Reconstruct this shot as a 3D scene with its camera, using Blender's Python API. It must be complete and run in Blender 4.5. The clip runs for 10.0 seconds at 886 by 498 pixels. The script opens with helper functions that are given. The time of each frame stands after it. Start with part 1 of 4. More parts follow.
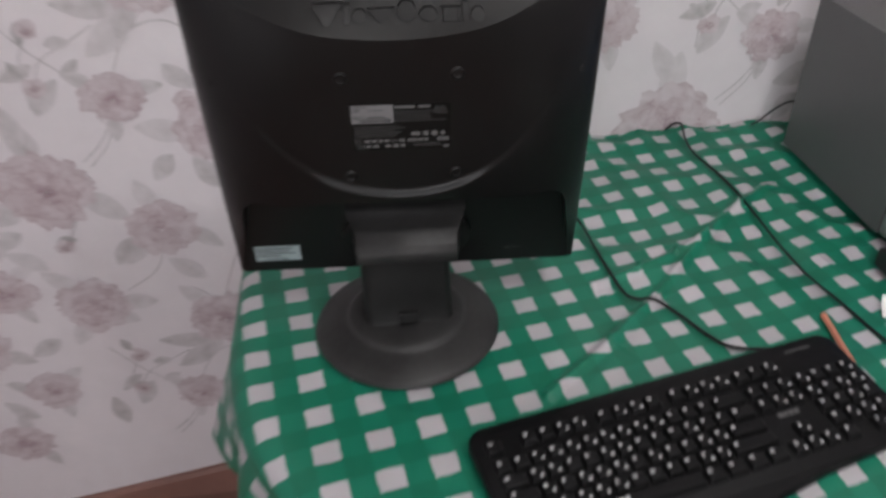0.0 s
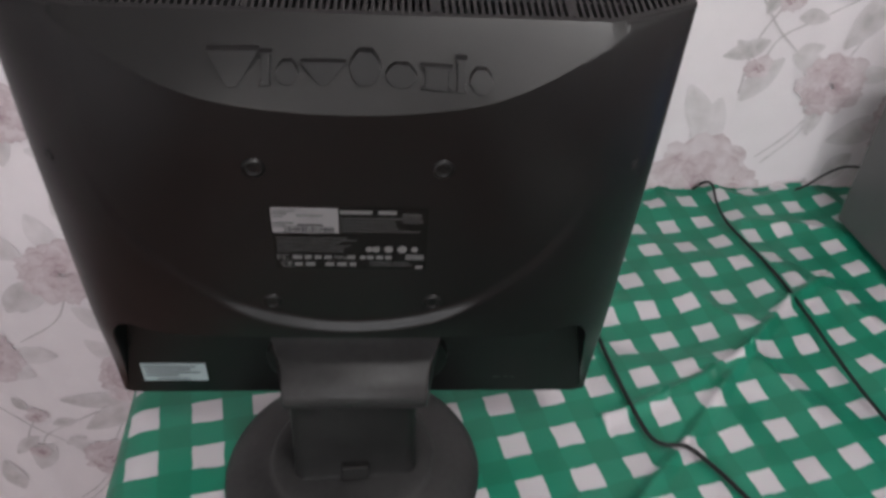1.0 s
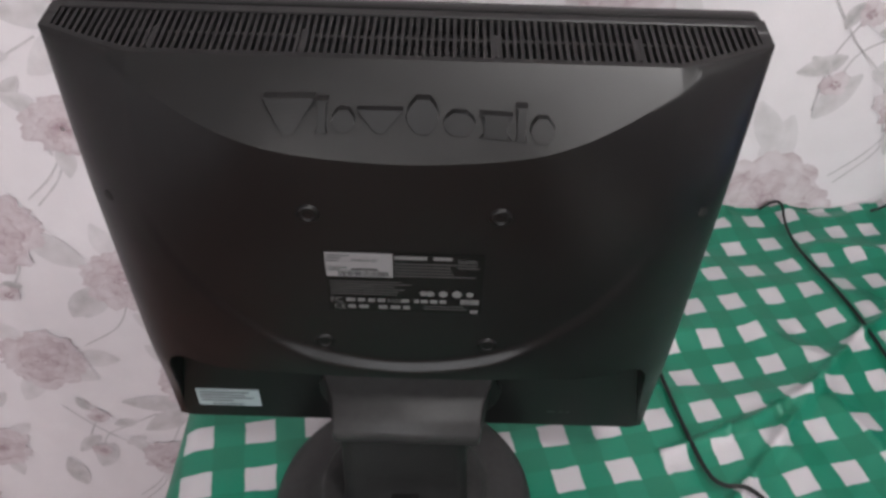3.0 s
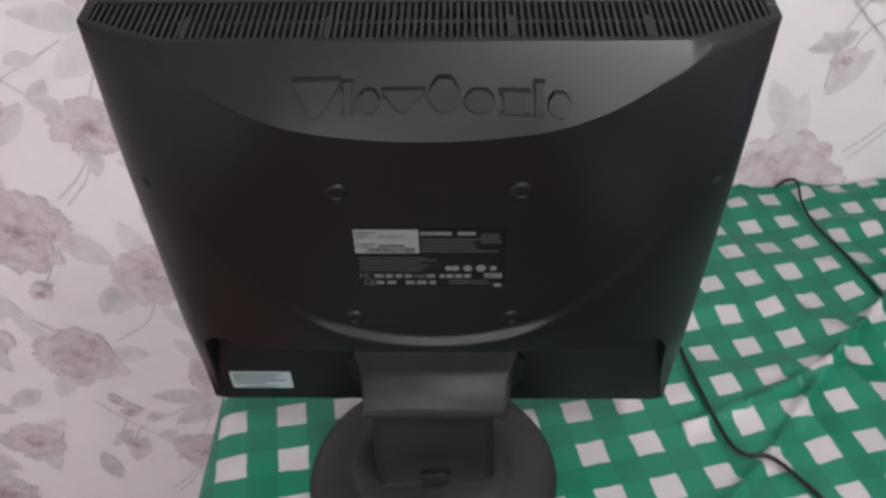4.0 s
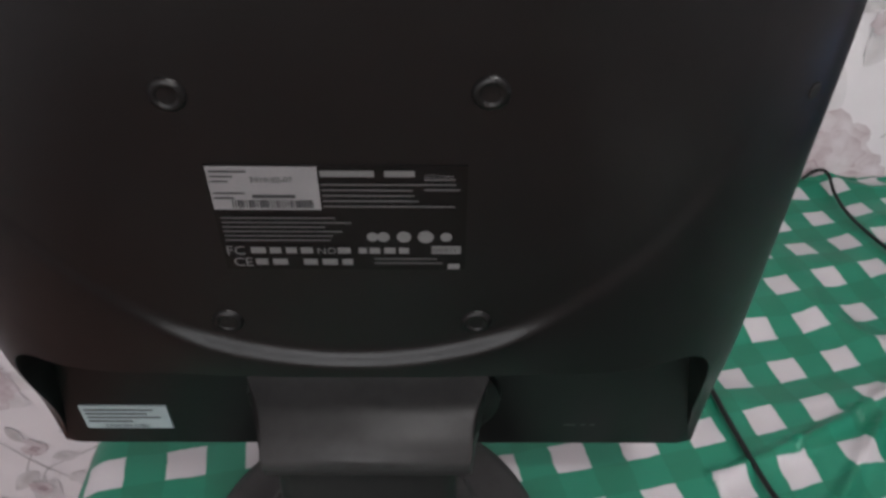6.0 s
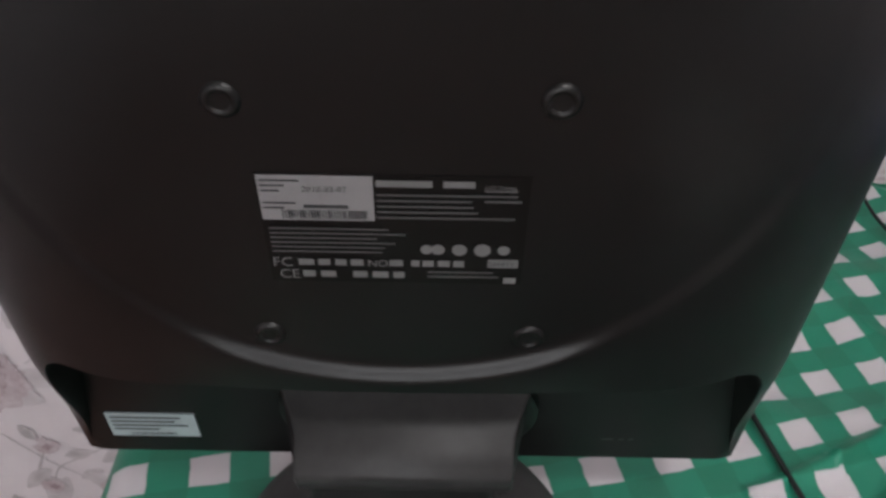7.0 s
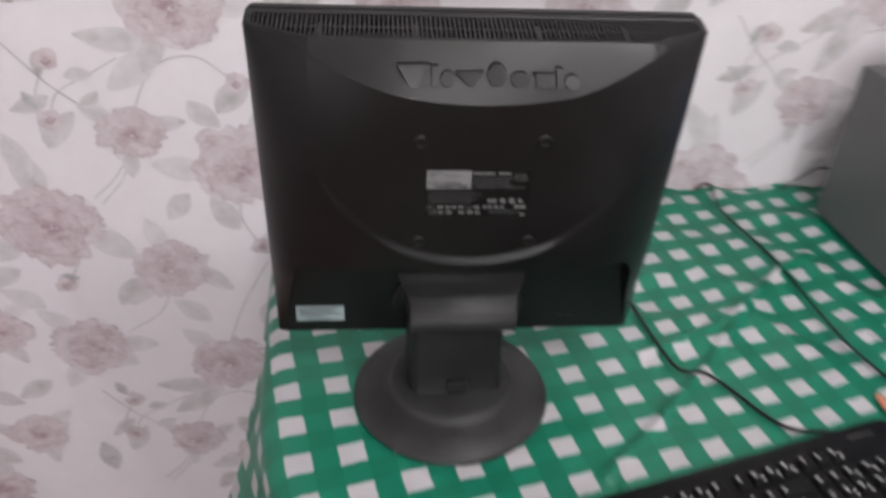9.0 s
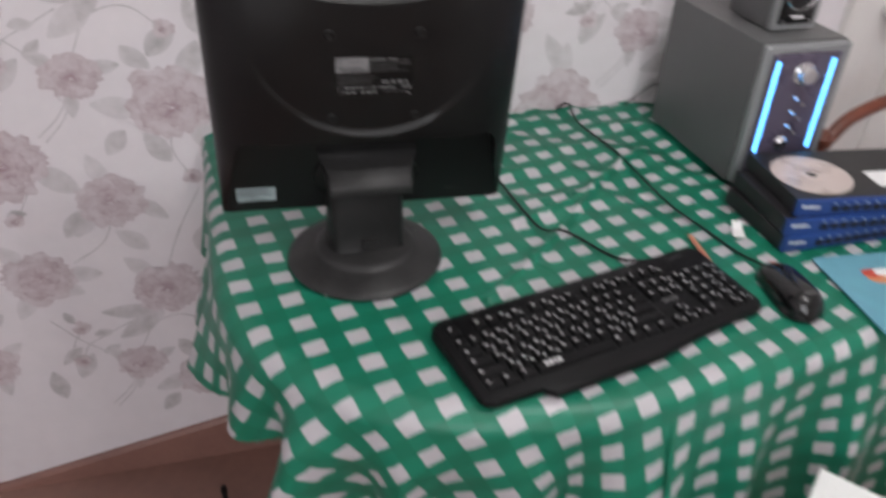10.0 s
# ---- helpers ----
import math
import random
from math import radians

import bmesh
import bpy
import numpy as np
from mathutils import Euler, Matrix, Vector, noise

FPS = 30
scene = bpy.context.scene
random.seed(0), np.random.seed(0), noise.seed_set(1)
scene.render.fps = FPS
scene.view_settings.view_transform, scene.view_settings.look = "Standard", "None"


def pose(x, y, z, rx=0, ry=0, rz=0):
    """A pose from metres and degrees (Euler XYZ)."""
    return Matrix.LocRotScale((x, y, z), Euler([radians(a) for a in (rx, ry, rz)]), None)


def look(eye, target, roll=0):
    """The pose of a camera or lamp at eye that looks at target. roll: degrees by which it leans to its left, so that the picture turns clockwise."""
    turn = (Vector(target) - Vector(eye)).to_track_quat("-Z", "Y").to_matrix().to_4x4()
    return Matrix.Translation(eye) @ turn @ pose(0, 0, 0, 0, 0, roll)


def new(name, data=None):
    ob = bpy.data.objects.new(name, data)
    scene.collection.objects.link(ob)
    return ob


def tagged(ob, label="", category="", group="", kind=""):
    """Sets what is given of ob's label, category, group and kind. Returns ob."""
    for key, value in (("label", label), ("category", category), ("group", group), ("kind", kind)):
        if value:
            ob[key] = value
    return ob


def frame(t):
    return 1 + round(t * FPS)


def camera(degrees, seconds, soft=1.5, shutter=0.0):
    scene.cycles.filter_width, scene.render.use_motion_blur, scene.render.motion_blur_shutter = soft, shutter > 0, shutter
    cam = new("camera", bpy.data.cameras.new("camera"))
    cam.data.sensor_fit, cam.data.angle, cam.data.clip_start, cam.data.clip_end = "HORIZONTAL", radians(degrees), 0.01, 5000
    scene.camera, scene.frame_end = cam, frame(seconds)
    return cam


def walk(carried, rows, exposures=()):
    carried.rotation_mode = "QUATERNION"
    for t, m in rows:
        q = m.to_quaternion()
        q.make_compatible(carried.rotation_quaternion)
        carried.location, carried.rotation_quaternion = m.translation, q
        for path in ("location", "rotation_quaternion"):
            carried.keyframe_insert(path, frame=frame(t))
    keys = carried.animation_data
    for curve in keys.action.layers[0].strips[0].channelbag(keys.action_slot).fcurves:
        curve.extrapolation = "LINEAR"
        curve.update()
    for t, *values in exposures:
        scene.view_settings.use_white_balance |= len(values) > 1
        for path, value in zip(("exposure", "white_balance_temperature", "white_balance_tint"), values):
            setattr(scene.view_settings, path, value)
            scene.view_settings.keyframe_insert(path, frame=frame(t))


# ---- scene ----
cam = camera(60.0, 10.0, soft=3.0, shutter=0.6)
PATH = [
    (0, (0.176, -0.759, 1.361), (0.315, 0.853, 0.185), -2.0),
    (0.5, (0.176, -0.573, 1.328), (0.431, 0.988, 0.104), 2.3),
    (1, (0.204, -0.491, 1.309), (0.409, 1.093, 0.106), 2.8),
    (1.5, (0.225, -0.452, 1.309), (0.333, 1.133, 0.094), 0.6),
    (2, (0.216, -0.448, 1.317), (0.288, 1.146, 0.11), 0.7),
    (2.5, (0.209, -0.453, 1.324), (0.28, 1.136, 0.111), 1.3),
    (4, (0.2, -0.485, 1.327), (0.218, 1.094, 0.1), -1.8),
    (4.5, (0.198, -0.489, 1.316), (0.209, 1.094, 0.093), -2.7),
    (5, (0.218, -0.445, 1.268), (0.366, 1.218, 0.165), 2.8),
    (5.2, (0.224, -0.405, 1.216), (0.328, 1.223, 0.06), 0.5),
    (6.5, (0.218, -0.35, 1.192), (0.283, 1.266, 0.016), -0.3),
    (7, (0.205, -0.342, 1.191), (0.264, 1.272, 0.012), 0.0),
    (7.5, (0.2, -0.383, 1.235), (0.294, 1.251, 0.084), 0.5),
    (8, (0.209, -0.475, 1.328), (0.282, 1.097, 0.094), 1.4),
    (8.5, (0.203, -0.551, 1.341), (0.297, 1.083, 0.191), 0.4),
    (9, (0.087, -0.693, 1.368), (0.321, 0.953, 0.255), 2.1),
    (9.3, (0.035, -0.791, 1.383), (0.516, 0.784, 0.248), 5.9),
    (9.5, (0.028, -0.834, 1.395), (0.525, 0.751, 0.282), 6.0),
    (9.7, (0.021, -0.872, 1.4), (0.484, 0.71, 0.267), 4.5),
    (10, (0.043, -0.96, 1.375), (0.51, 0.629, 0.254), 2.6),
]
walk(cam, [(t, look(eye, target, roll)) for t, eye, target, roll in PATH],
     exposures=((0, -0.52), (0.5, -0.42), (1.5, -0.18), (2.5, -0.09), (4.5, -0.08), (5.0, -0.26), (6.5, -0.28), (7.5, -0.32), (8.0, -0.12), (9.0, -0.06), (9.5, -0.25), (10.0, -0.32)))

# ---- light ----
world = bpy.data.worlds.new("world")
scene.world = world
world.use_nodes = True
wn = world.node_tree
sky = wn.nodes.new("ShaderNodeTexSky")
sky.sky_type, sky.sun_disc = "NISHITA", False
sky.sun_elevation, sky.sun_rotation = radians(35), radians(200)
wn.links.new(sky.outputs[0], wn.nodes["Background"].inputs[0])
wn.nodes["Background"].inputs[1].default_value = 0.10


def area_lamp(name, m, sx, sy, watts, colour):
    d = bpy.data.lights.new(name, "AREA")
    d.shape, d.size, d.size_y, d.energy, d.color = "RECTANGLE", sx, sy, watts, colour
    ob = new(name, d)
    ob.matrix_world = m
    return ob


# unseen sources: sky light in the window behind the camera, a bare ceiling bulb
area_lamp("window_light", look((-0.25, -2.60, 1.60), (0.2, 0.4, 0.85)), 1.4, 1.3, 32, (0.965, 0.965, 1.0))
bulb_light = bpy.data.lights.new("ceiling_light", "POINT")
bulb_light.energy, bulb_light.color, bulb_light.shadow_soft_size = 49, (1.0, 0.975, 0.985), 0.075
new("ceiling_light", bulb_light).location = (0.70, -0.82, 2.16)

# ---- materials ----


def material(name, colour, rough=0.5, metal=0.0, spread=0.12, scale=18.0, bump=0.0, bump_scale=250.0, spec=0.5, piece=0.0):
    """A node material with colour that varies at two scales, and fine relief."""
    m = bpy.data.materials.new(name)
    m.use_nodes = True
    t = m.node_tree
    b = t.nodes["Principled BSDF"]
    co = t.nodes.new("ShaderNodeTexCoord")
    n1, n2 = t.nodes.new("ShaderNodeTexNoise"), t.nodes.new("ShaderNodeTexNoise")
    n1.inputs["Scale"].default_value, n2.inputs["Scale"].default_value = scale, scale * 9
    n1.inputs["Detail"].default_value = 6
    mix = t.nodes.new("ShaderNodeMath")
    mix.operation = "MULTIPLY_ADD"
    mix.inputs[1].default_value = 0.4
    for n in (n1, n2):
        t.links.new(co.outputs["Object"], n.inputs["Vector"])
    t.links.new(n2.outputs["Fac"], mix.inputs[0])
    t.links.new(n1.outputs["Fac"], mix.inputs[2])
    ramp = t.nodes.new("ShaderNodeMapRange")
    ramp.inputs[1].default_value, ramp.inputs[2].default_value = 0.4, 1.0
    ramp.inputs[3].default_value, ramp.inputs[4].default_value = 1 - spread, 1 + spread
    t.links.new(mix.outputs[0], ramp.inputs[0])
    last = ramp.outputs[0]
    if piece:
        info = t.nodes.new("ShaderNodeObjectInfo")
        pr = t.nodes.new("ShaderNodeMapRange")
        pr.inputs[3].default_value, pr.inputs[4].default_value = 1 - piece, 1 + piece
        t.links.new(info.outputs["Random"], pr.inputs[0])
        mm = t.nodes.new("ShaderNodeMath")
        mm.operation = "MULTIPLY"
        t.links.new(last, mm.inputs[0])
        t.links.new(pr.outputs[0], mm.inputs[1])
        last = mm.outputs[0]
    vm = t.nodes.new("ShaderNodeVectorMath")
    vm.operation = "SCALE"
    vm.inputs[0].default_value = colour
    t.links.new(last, vm.inputs["Scale"])
    t.links.new(vm.outputs[0], b.inputs["Base Color"])
    rr = t.nodes.new("ShaderNodeMapRange")
    rr.inputs[3].default_value, rr.inputs[4].default_value = max(rough - 0.08, 0.02), min(rough + 0.08, 1)
    t.links.new(n1.outputs["Fac"], rr.inputs[0])
    t.links.new(rr.outputs[0], b.inputs["Roughness"])
    b.inputs["Metallic"].default_value = metal
    b.inputs["Specular IOR Level"].default_value = spec
    if bump:
        n3, bp = t.nodes.new("ShaderNodeTexNoise"), t.nodes.new("ShaderNodeBump")
        n3.inputs["Scale"].default_value = bump_scale
        bp.inputs["Strength"].default_value, bp.inputs["Distance"].default_value = bump, 0.002
        t.links.new(co.outputs["Object"], n3.inputs["Vector"])
        t.links.new(n3.outputs["Fac"], bp.inputs["Height"])
        t.links.new(bp.outputs["Normal"], b.inputs["Normal"])
    return m


def glow(name, colour, strength):
    m = bpy.data.materials.new(name)
    m.use_nodes = True
    b = m.node_tree.nodes["Principled BSDF"]
    b.inputs["Base Color"].default_value = (*colour, 1)
    b.inputs["Emission Color"].default_value = (*colour, 1)
    b.inputs["Emission Strength"].default_value = strength
    return m


def gingham(period):
    """Oilcloth check: white squares, two greens, from the flat cloth's own metres."""
    m = material("gingham_oilcloth", (0.5, 0.5, 0.5), 0.42, bump=0.12, bump_scale=90, spec=0.42)
    t = m.node_tree
    b = t.nodes["Principled BSDF"]
    uv = t.nodes.new("ShaderNodeUVMap")
    uv.uv_map = "flat"
    wob, add = t.nodes.new("ShaderNodeTexNoise"), t.nodes.new("ShaderNodeVectorMath")
    wob.inputs["Scale"].default_value = 60
    sub = t.nodes.new("ShaderNodeVectorMath")
    sub.operation = "SUBTRACT"
    sub.inputs[1].default_value = (0.5, 0.5, 0.5)
    t.links.new(uv.outputs[0], wob.inputs["Vector"])
    t.links.new(wob.outputs["Color"], sub.inputs[0])
    sc = t.nodes.new("ShaderNodeVectorMath")
    sc.operation = "SCALE"
    sc.inputs["Scale"].default_value = 0.004
    t.links.new(sub.outputs[0], sc.inputs[0])
    t.links.new(uv.outputs[0], add.inputs[0])
    t.links.new(sc.outputs[0], add.inputs[1])
    sep = t.nodes.new("ShaderNodeSeparateXYZ")
    t.links.new(add.outputs[0], sep.inputs[0])

    def band(axis):
        """1 on a printed band, 0 on white, with soft print edges."""
        k = t.nodes.new("ShaderNodeMath")
        k.operation = "MULTIPLY"
        k.inputs[1].default_value = 2 * math.pi / period
        t.links.new(sep.outputs[axis], k.inputs[0])
        c = t.nodes.new("ShaderNodeMath")
        c.operation = "COSINE"
        t.links.new(k.outputs[0], c.inputs[0])
        r = t.nodes.new("ShaderNodeMapRange")
        r.inputs[1].default_value, r.inputs[2].default_value = 0.10, -0.06
        t.links.new(c.outputs[0], r.inputs[0])
        return r.outputs[0]
    bu, bv = band(0), band(1)
    either, both = t.nodes.new("ShaderNodeMath"), t.nodes.new("ShaderNodeMath")
    either.operation, both.operation = "MAXIMUM", "MINIMUM"
    for n in (either, both):
        t.links.new(bu, n.inputs[0])
        t.links.new(bv, n.inputs[1])
    greens, white = t.nodes.new("ShaderNodeMix"), t.nodes.new("ShaderNodeMix")
    greens.data_type = white.data_type = "RGBA"
    greens.inputs[6].default_value, greens.inputs[7].default_value = GREEN_LIGHT, GREEN_DEEP
    white.inputs[6].default_value = (0.450, 0.430, 0.447, 1)
    t.links.new(both.outputs[0], greens.inputs[0])
    t.links.new(either.outputs[0], white.inputs[0])
    t.links.new(greens.outputs[2], white.inputs[7])
    dirt, dm = t.nodes.new("ShaderNodeTexNoise"), t.nodes.new("ShaderNodeMapRange")
    dirt.inputs["Scale"].default_value = 7
    dirt.inputs["Detail"].default_value = 5
    dm.inputs[3].default_value, dm.inputs[4].default_value = 0.82, 1.15
    t.links.new(uv.outputs[0], dirt.inputs["Vector"])
    t.links.new(dirt.outputs["Fac"], dm.inputs[0])
    v = t.nodes.new("ShaderNodeVectorMath")
    v.operation = "SCALE"
    t.links.new(white.outputs[2], v.inputs[0])
    t.links.new(dm.outputs[0], v.inputs["Scale"])
    t.links.new(v.outputs[0], b.inputs["Base Color"])
    return m


def printed(name, paper, ink):
    """Wallpaper ink: the tint attribute says how much ink lies on the paper."""
    m = material(name, paper, 0.75, spread=0.03, scale=30, bump=0.25, bump_scale=500, spec=0.25)
    t = m.node_tree
    b = t.nodes["Principled BSDF"]
    base = b.inputs["Base Color"].links[0].from_socket
    at = t.nodes.new("ShaderNodeAttribute")
    at.attribute_name = "tint"
    co, n = t.nodes.new("ShaderNodeTexCoord"), t.nodes.new("ShaderNodeTexNoise")
    n.inputs["Scale"].default_value, n.inputs["Detail"].default_value = 45, 8
    t.links.new(co.outputs["Object"], n.inputs["Vector"])
    r, mul, mx = t.nodes.new("ShaderNodeMapRange"), t.nodes.new("ShaderNodeMath"), t.nodes.new("ShaderNodeMix")
    r.inputs[1].default_value, r.inputs[2].default_value = 0.3, 0.7
    r.inputs[3].default_value, r.inputs[4].default_value = 0.55, 1.2
    mul.operation, mul.use_clamp = "MULTIPLY", True
    mx.data_type = "RGBA"
    mx.inputs[7].default_value = (*ink, 1)
    t.links.new(n.outputs["Fac"], r.inputs[0])
    t.links.new(r.outputs[0], mul.inputs[0])
    t.links.new(at.outputs["Fac"], mul.inputs[1])
    t.links.new(mul.outputs[0], mx.inputs[0])
    t.links.new(base, mx.inputs[6])
    t.links.new(mx.outputs[2], b.inputs["Base Color"])
    return m


GREEN_LIGHT, GREEN_DEEP = (0.0070, 0.168, 0.099, 1), (0.0050, 0.140, 0.079, 1)
PAPER = (0.71, 0.675, 0.695)
CHECK = 0.0522
M_CLOTH = gingham(CHECK)
M_PAPER = material("wallpaper", PAPER, 0.75, spread=0.03, scale=30, bump=0.25, bump_scale=500, spec=0.25)
M_PETAL = printed("petal_ink", PAPER, (0.36, 0.265, 0.285))
M_LEAF = printed("leaf_ink", PAPER, (0.37, 0.355, 0.355))
M_PLASTER = material("white_plaster", (0.74, 0.72, 0.70), 0.8, spread=0.05, scale=6, bump=0.2)
M_CEIL = material("ceiling_paint", (0.80, 0.79, 0.77), 0.85, spread=0.03, scale=4)
M_FLOOR = material("brown_floor_paint", (0.215, 0.115, 0.090), 0.45, spread=0.18, scale=5, bump=0.05)
M_SKIRT = material("brown_skirting", (0.235, 0.120, 0.095), 0.4, spread=0.15, scale=9)
M_SHELL = material("monitor_black", (0.0026, 0.0026, 0.0027), 0.38, spread=0.12, scale=14, bump=0.06, bump_scale=1400, spec=0.36)
M_STAND = material("stand_black", (0.0260, 0.0257, 0.0257), 0.44, spread=0.42, scale=19, bump=0.08, bump_scale=1200, spec=0.28)
# the stand's plastic, painted darker for the shade under the monitor's head
M_NECK_SHADE = material("stand_black_shaded", (0.0120, 0.0118, 0.0118), 0.46, spread=0.35, scale=22, bump=0.08, bump_scale=1200, spec=0.24)
# flat black; on the side holes it stands for their inner shade
M_DARK = material("flat_black", (0.004, 0.004, 0.004), 0.7)
M_METAL = material("inner_metal", (0.45, 0.45, 0.46), 0.35, metal=0.9, spread=0.2)
M_LABEL = material("label_black", (0.003, 0.003, 0.003), 0.35, spread=0.1, spec=0.25)
M_WHITE = material("label_white", (0.175, 0.172, 0.175), 0.5, spread=0.08, scale=60)
M_PALE = material("sticker_pale_green", (0.34, 0.41, 0.42), 0.45, spread=0.08, scale=60)
M_PRINT = material("print_grey", (0.11, 0.11, 0.11), 0.5)
M_FAINT = material("print_faint", (0.05, 0.05, 0.05), 0.5)
M_INK = material("print_dark", (0.022, 0.024, 0.026), 0.5)
M_KEYS = material("key_black", (0.0065, 0.0065, 0.007), 0.48, spread=0.15, bump=0.1, bump_scale=900, piece=0.2, spec=0.16)
M_KBODY = material("keyboard_black", (0.0055, 0.0055, 0.006), 0.45, spread=0.15, bump=0.15, bump_scale=900, spec=0.15)
M_LEGEND = material("legend_white", (0.74, 0.74, 0.75), 0.5)
M_GLOSS = material("gloss_black", (0.008, 0.008, 0.0085), 0.16, spread=0.1)
M_PLATE = material("keyboard_plate", (0.022, 0.022, 0.023), 0.32, spread=0.1, spec=0.6)
M_RUBBER = material("cable_black", (0.007, 0.007, 0.007), 0.45, spec=0.3)
M_PENCIL = material("pencil_salmon", (0.52, 0.20, 0.13), 0.42, spread=0.12, scale=50)
M_GRAPH = material("pencil_core", (0.03, 0.03, 0.03), 0.5)
M_WOODRAW = material("pencil_wood", (0.42, 0.27, 0.15), 0.7)
M_SUB = material("speaker_grey_vinyl", (0.098, 0.099, 0.099), 0.42, spread=0.07, scale=12, bump=0.1, bump_scale=900)
M_BEZEL = material("speaker_silver", (0.25, 0.26, 0.265), 0.4, metal=0.3, spread=0.06)
M_PANEL = material("panel_dark_gloss", (0.075, 0.062, 0.090), 0.28, spread=0.06)
M_CHROME = material("chrome", (0.72, 0.72, 0.73), 0.12, metal=1.0, spread=0.05)
M_LED = glow("led_blue", (0.10, 0.42, 1.0), 7.0)
M_BLUE = material("switch_blue", (0.012, 0.045, 0.19), 0.45, spread=0.12)
M_BLACKM = material("switch_black_metal", (0.011, 0.0105, 0.0115), 0.42, spread=0.15, bump=0.12, bump_scale=700)
M_DISC = material("disc_printed", (0.52, 0.44, 0.40), 0.28, spread=0.04)
M_PAD = material("mouse_pad_blue", (0.12, 0.32, 0.40), 0.8, spread=0.08, scale=40, bump=0.3, bump_scale=1500)
M_RED = material("pad_red", (0.45, 0.05, 0.03), 0.7)
M_ORANGE = material("pad_orange", (0.55, 0.22, 0.10), 0.7)
M_OFFW = material("paper_white", (0.78, 0.78, 0.77), 0.7, spread=0.04)
M_DOOR = material("door_white_paint", (0.70, 0.68, 0.66), 0.35, spread=0.05, scale=8)
M_WOOD = material("chair_brown_wood", (0.16, 0.045, 0.025), 0.32, spread=0.25, scale=12)
M_TABLE = material("table_wood", (0.24, 0.14, 0.08), 0.5, spread=0.2)

# ---- mesh helpers ----


def mesh_object(name, bm, mats, parent=None, label="", smooth=False):
    me = bpy.data.meshes.new(name)
    bmesh.ops.recalc_face_normals(bm, faces=bm.faces)
    bm.to_mesh(me)
    bm.free()
    for m in (mats if isinstance(mats, (list, tuple)) else [mats]):
        me.materials.append(m)
    if smooth:
        for p in me.polygons:
            p.use_smooth = True
        me.set_sharp_from_angle(angle=radians(38))
    ob = new(name, me)
    if parent:
        ob.parent = parent
    if label:
        ob["label"] = label
    return ob


def part(name, bm, mats, parent, label="", smooth=False):
    return mesh_object(name, bm, mats, parent, label, smooth)


def empty(name, m, label, category, group="", kind=""):
    ob = new(name)
    ob.empty_display_size = 0.02
    ob.matrix_world = m
    return tagged(ob, label, category, group, kind)


def box(bm, x0, x1, y0, y1, z0, z1, bevel=0.0, seg=2, mat=0, m=None):
    v = [bm.verts.new((x, y, z)) for z in (z0, z1) for y in (y0, y1) for x in (x0, x1)]
    fs = [bm.faces.new([v[i] for i in q]) for q in ((0, 2, 3, 1), (4, 5, 7, 6), (0, 1, 5, 4), (2, 6, 7, 3), (0, 4, 6, 2), (1, 3, 7, 5))]
    if bevel:
        es = list({e for f in fs for e in f.edges})
        r = bmesh.ops.bevel(bm, geom=es, offset=bevel, segments=seg, affect="EDGES", profile=0.6)
        fs = list({f for vv in r["verts"] for f in vv.link_faces} | {f for f in fs if f.is_valid})
        v = list({vv for f in fs for vv in f.verts})
    for f in fs:
        f.material_index = mat
    if m is not None:
        bmesh.ops.transform(bm, matrix=m, verts=v)
    return fs


def rings(bm, loops, mat=0, cap0=True, cap1=True, closed=True):
    """Skin over loops of equal count."""
    rows = [[bm.verts.new(p) for p in lp] for lp in loops]
    n = len(rows[0])
    for a, b in zip(rows, rows[1:]):
        for i in range(n if closed else n - 1):
            j = (i + 1) % n
            bm.faces.new((a[i], a[j], b[j], b[i])).material_index = mat
    if cap0 and closed:
        bm.faces.new(rows[0][::-1]).material_index = mat
    if cap1 and closed:
        bm.faces.new(rows[-1]).material_index = mat
    return rows


def circle(r, z, n=32, cx=0.0, cy=0.0, ry=None):
    ry = r if ry is None else ry
    return [(cx + r * math.cos(2 * math.pi * i / n), cy + ry * math.sin(2 * math.pi * i / n), z) for i in range(n)]


def lathe(bm, profile, n=32, mat=0, m=None):
    before = set(bm.verts)
    rings(bm, [circle(max(r, 1e-5), z, n) for r, z in profile], mat)
    if m is not None:
        bmesh.ops.transform(bm, matrix=m, verts=[v for v in bm.verts if v not in before])


def tube(bm, pts, r, n=8, mat=0):
    """A round tube along a smooth path of points."""
    pts = [Vector(p) for p in pts]
    loops, up = [], Vector((0, 0, 1))
    for i, p in enumerate(pts):
        d = (pts[min(i + 1, len(pts) - 1)] - pts[max(i - 1, 0)]).normalized()
        u = up if abs(d.dot(up)) < 0.95 else Vector((1, 0, 0))
        a = d.cross(u).normalized()
        b = a.cross(d).normalized()
        loops.append([p + r * (math.cos(2 * math.pi * k / n) * a + math.sin(2 * math.pi * k / n) * b) for k in range(n)])
    rings(bm, loops, mat)


def spline(pts, steps=8):
    """A Catmull-Rom curve through points."""
    p = [Vector(q) for q in pts]
    p = [2 * p[0] - p[1]] + p + [2 * p[-1] - p[-2]]
    out = []
    for i in range(1, len(p) - 2):
        for k in range(steps):
            t = k / steps
            a, b, c, d = p[i - 1:i + 3]
            out.append(0.5 * (2 * b + (c - a) * t + (2 * a - 5 * b + 4 * c - d) * t * t + (3 * b - a - 3 * c + d) * t ** 3))
    return out + [p[-2]]


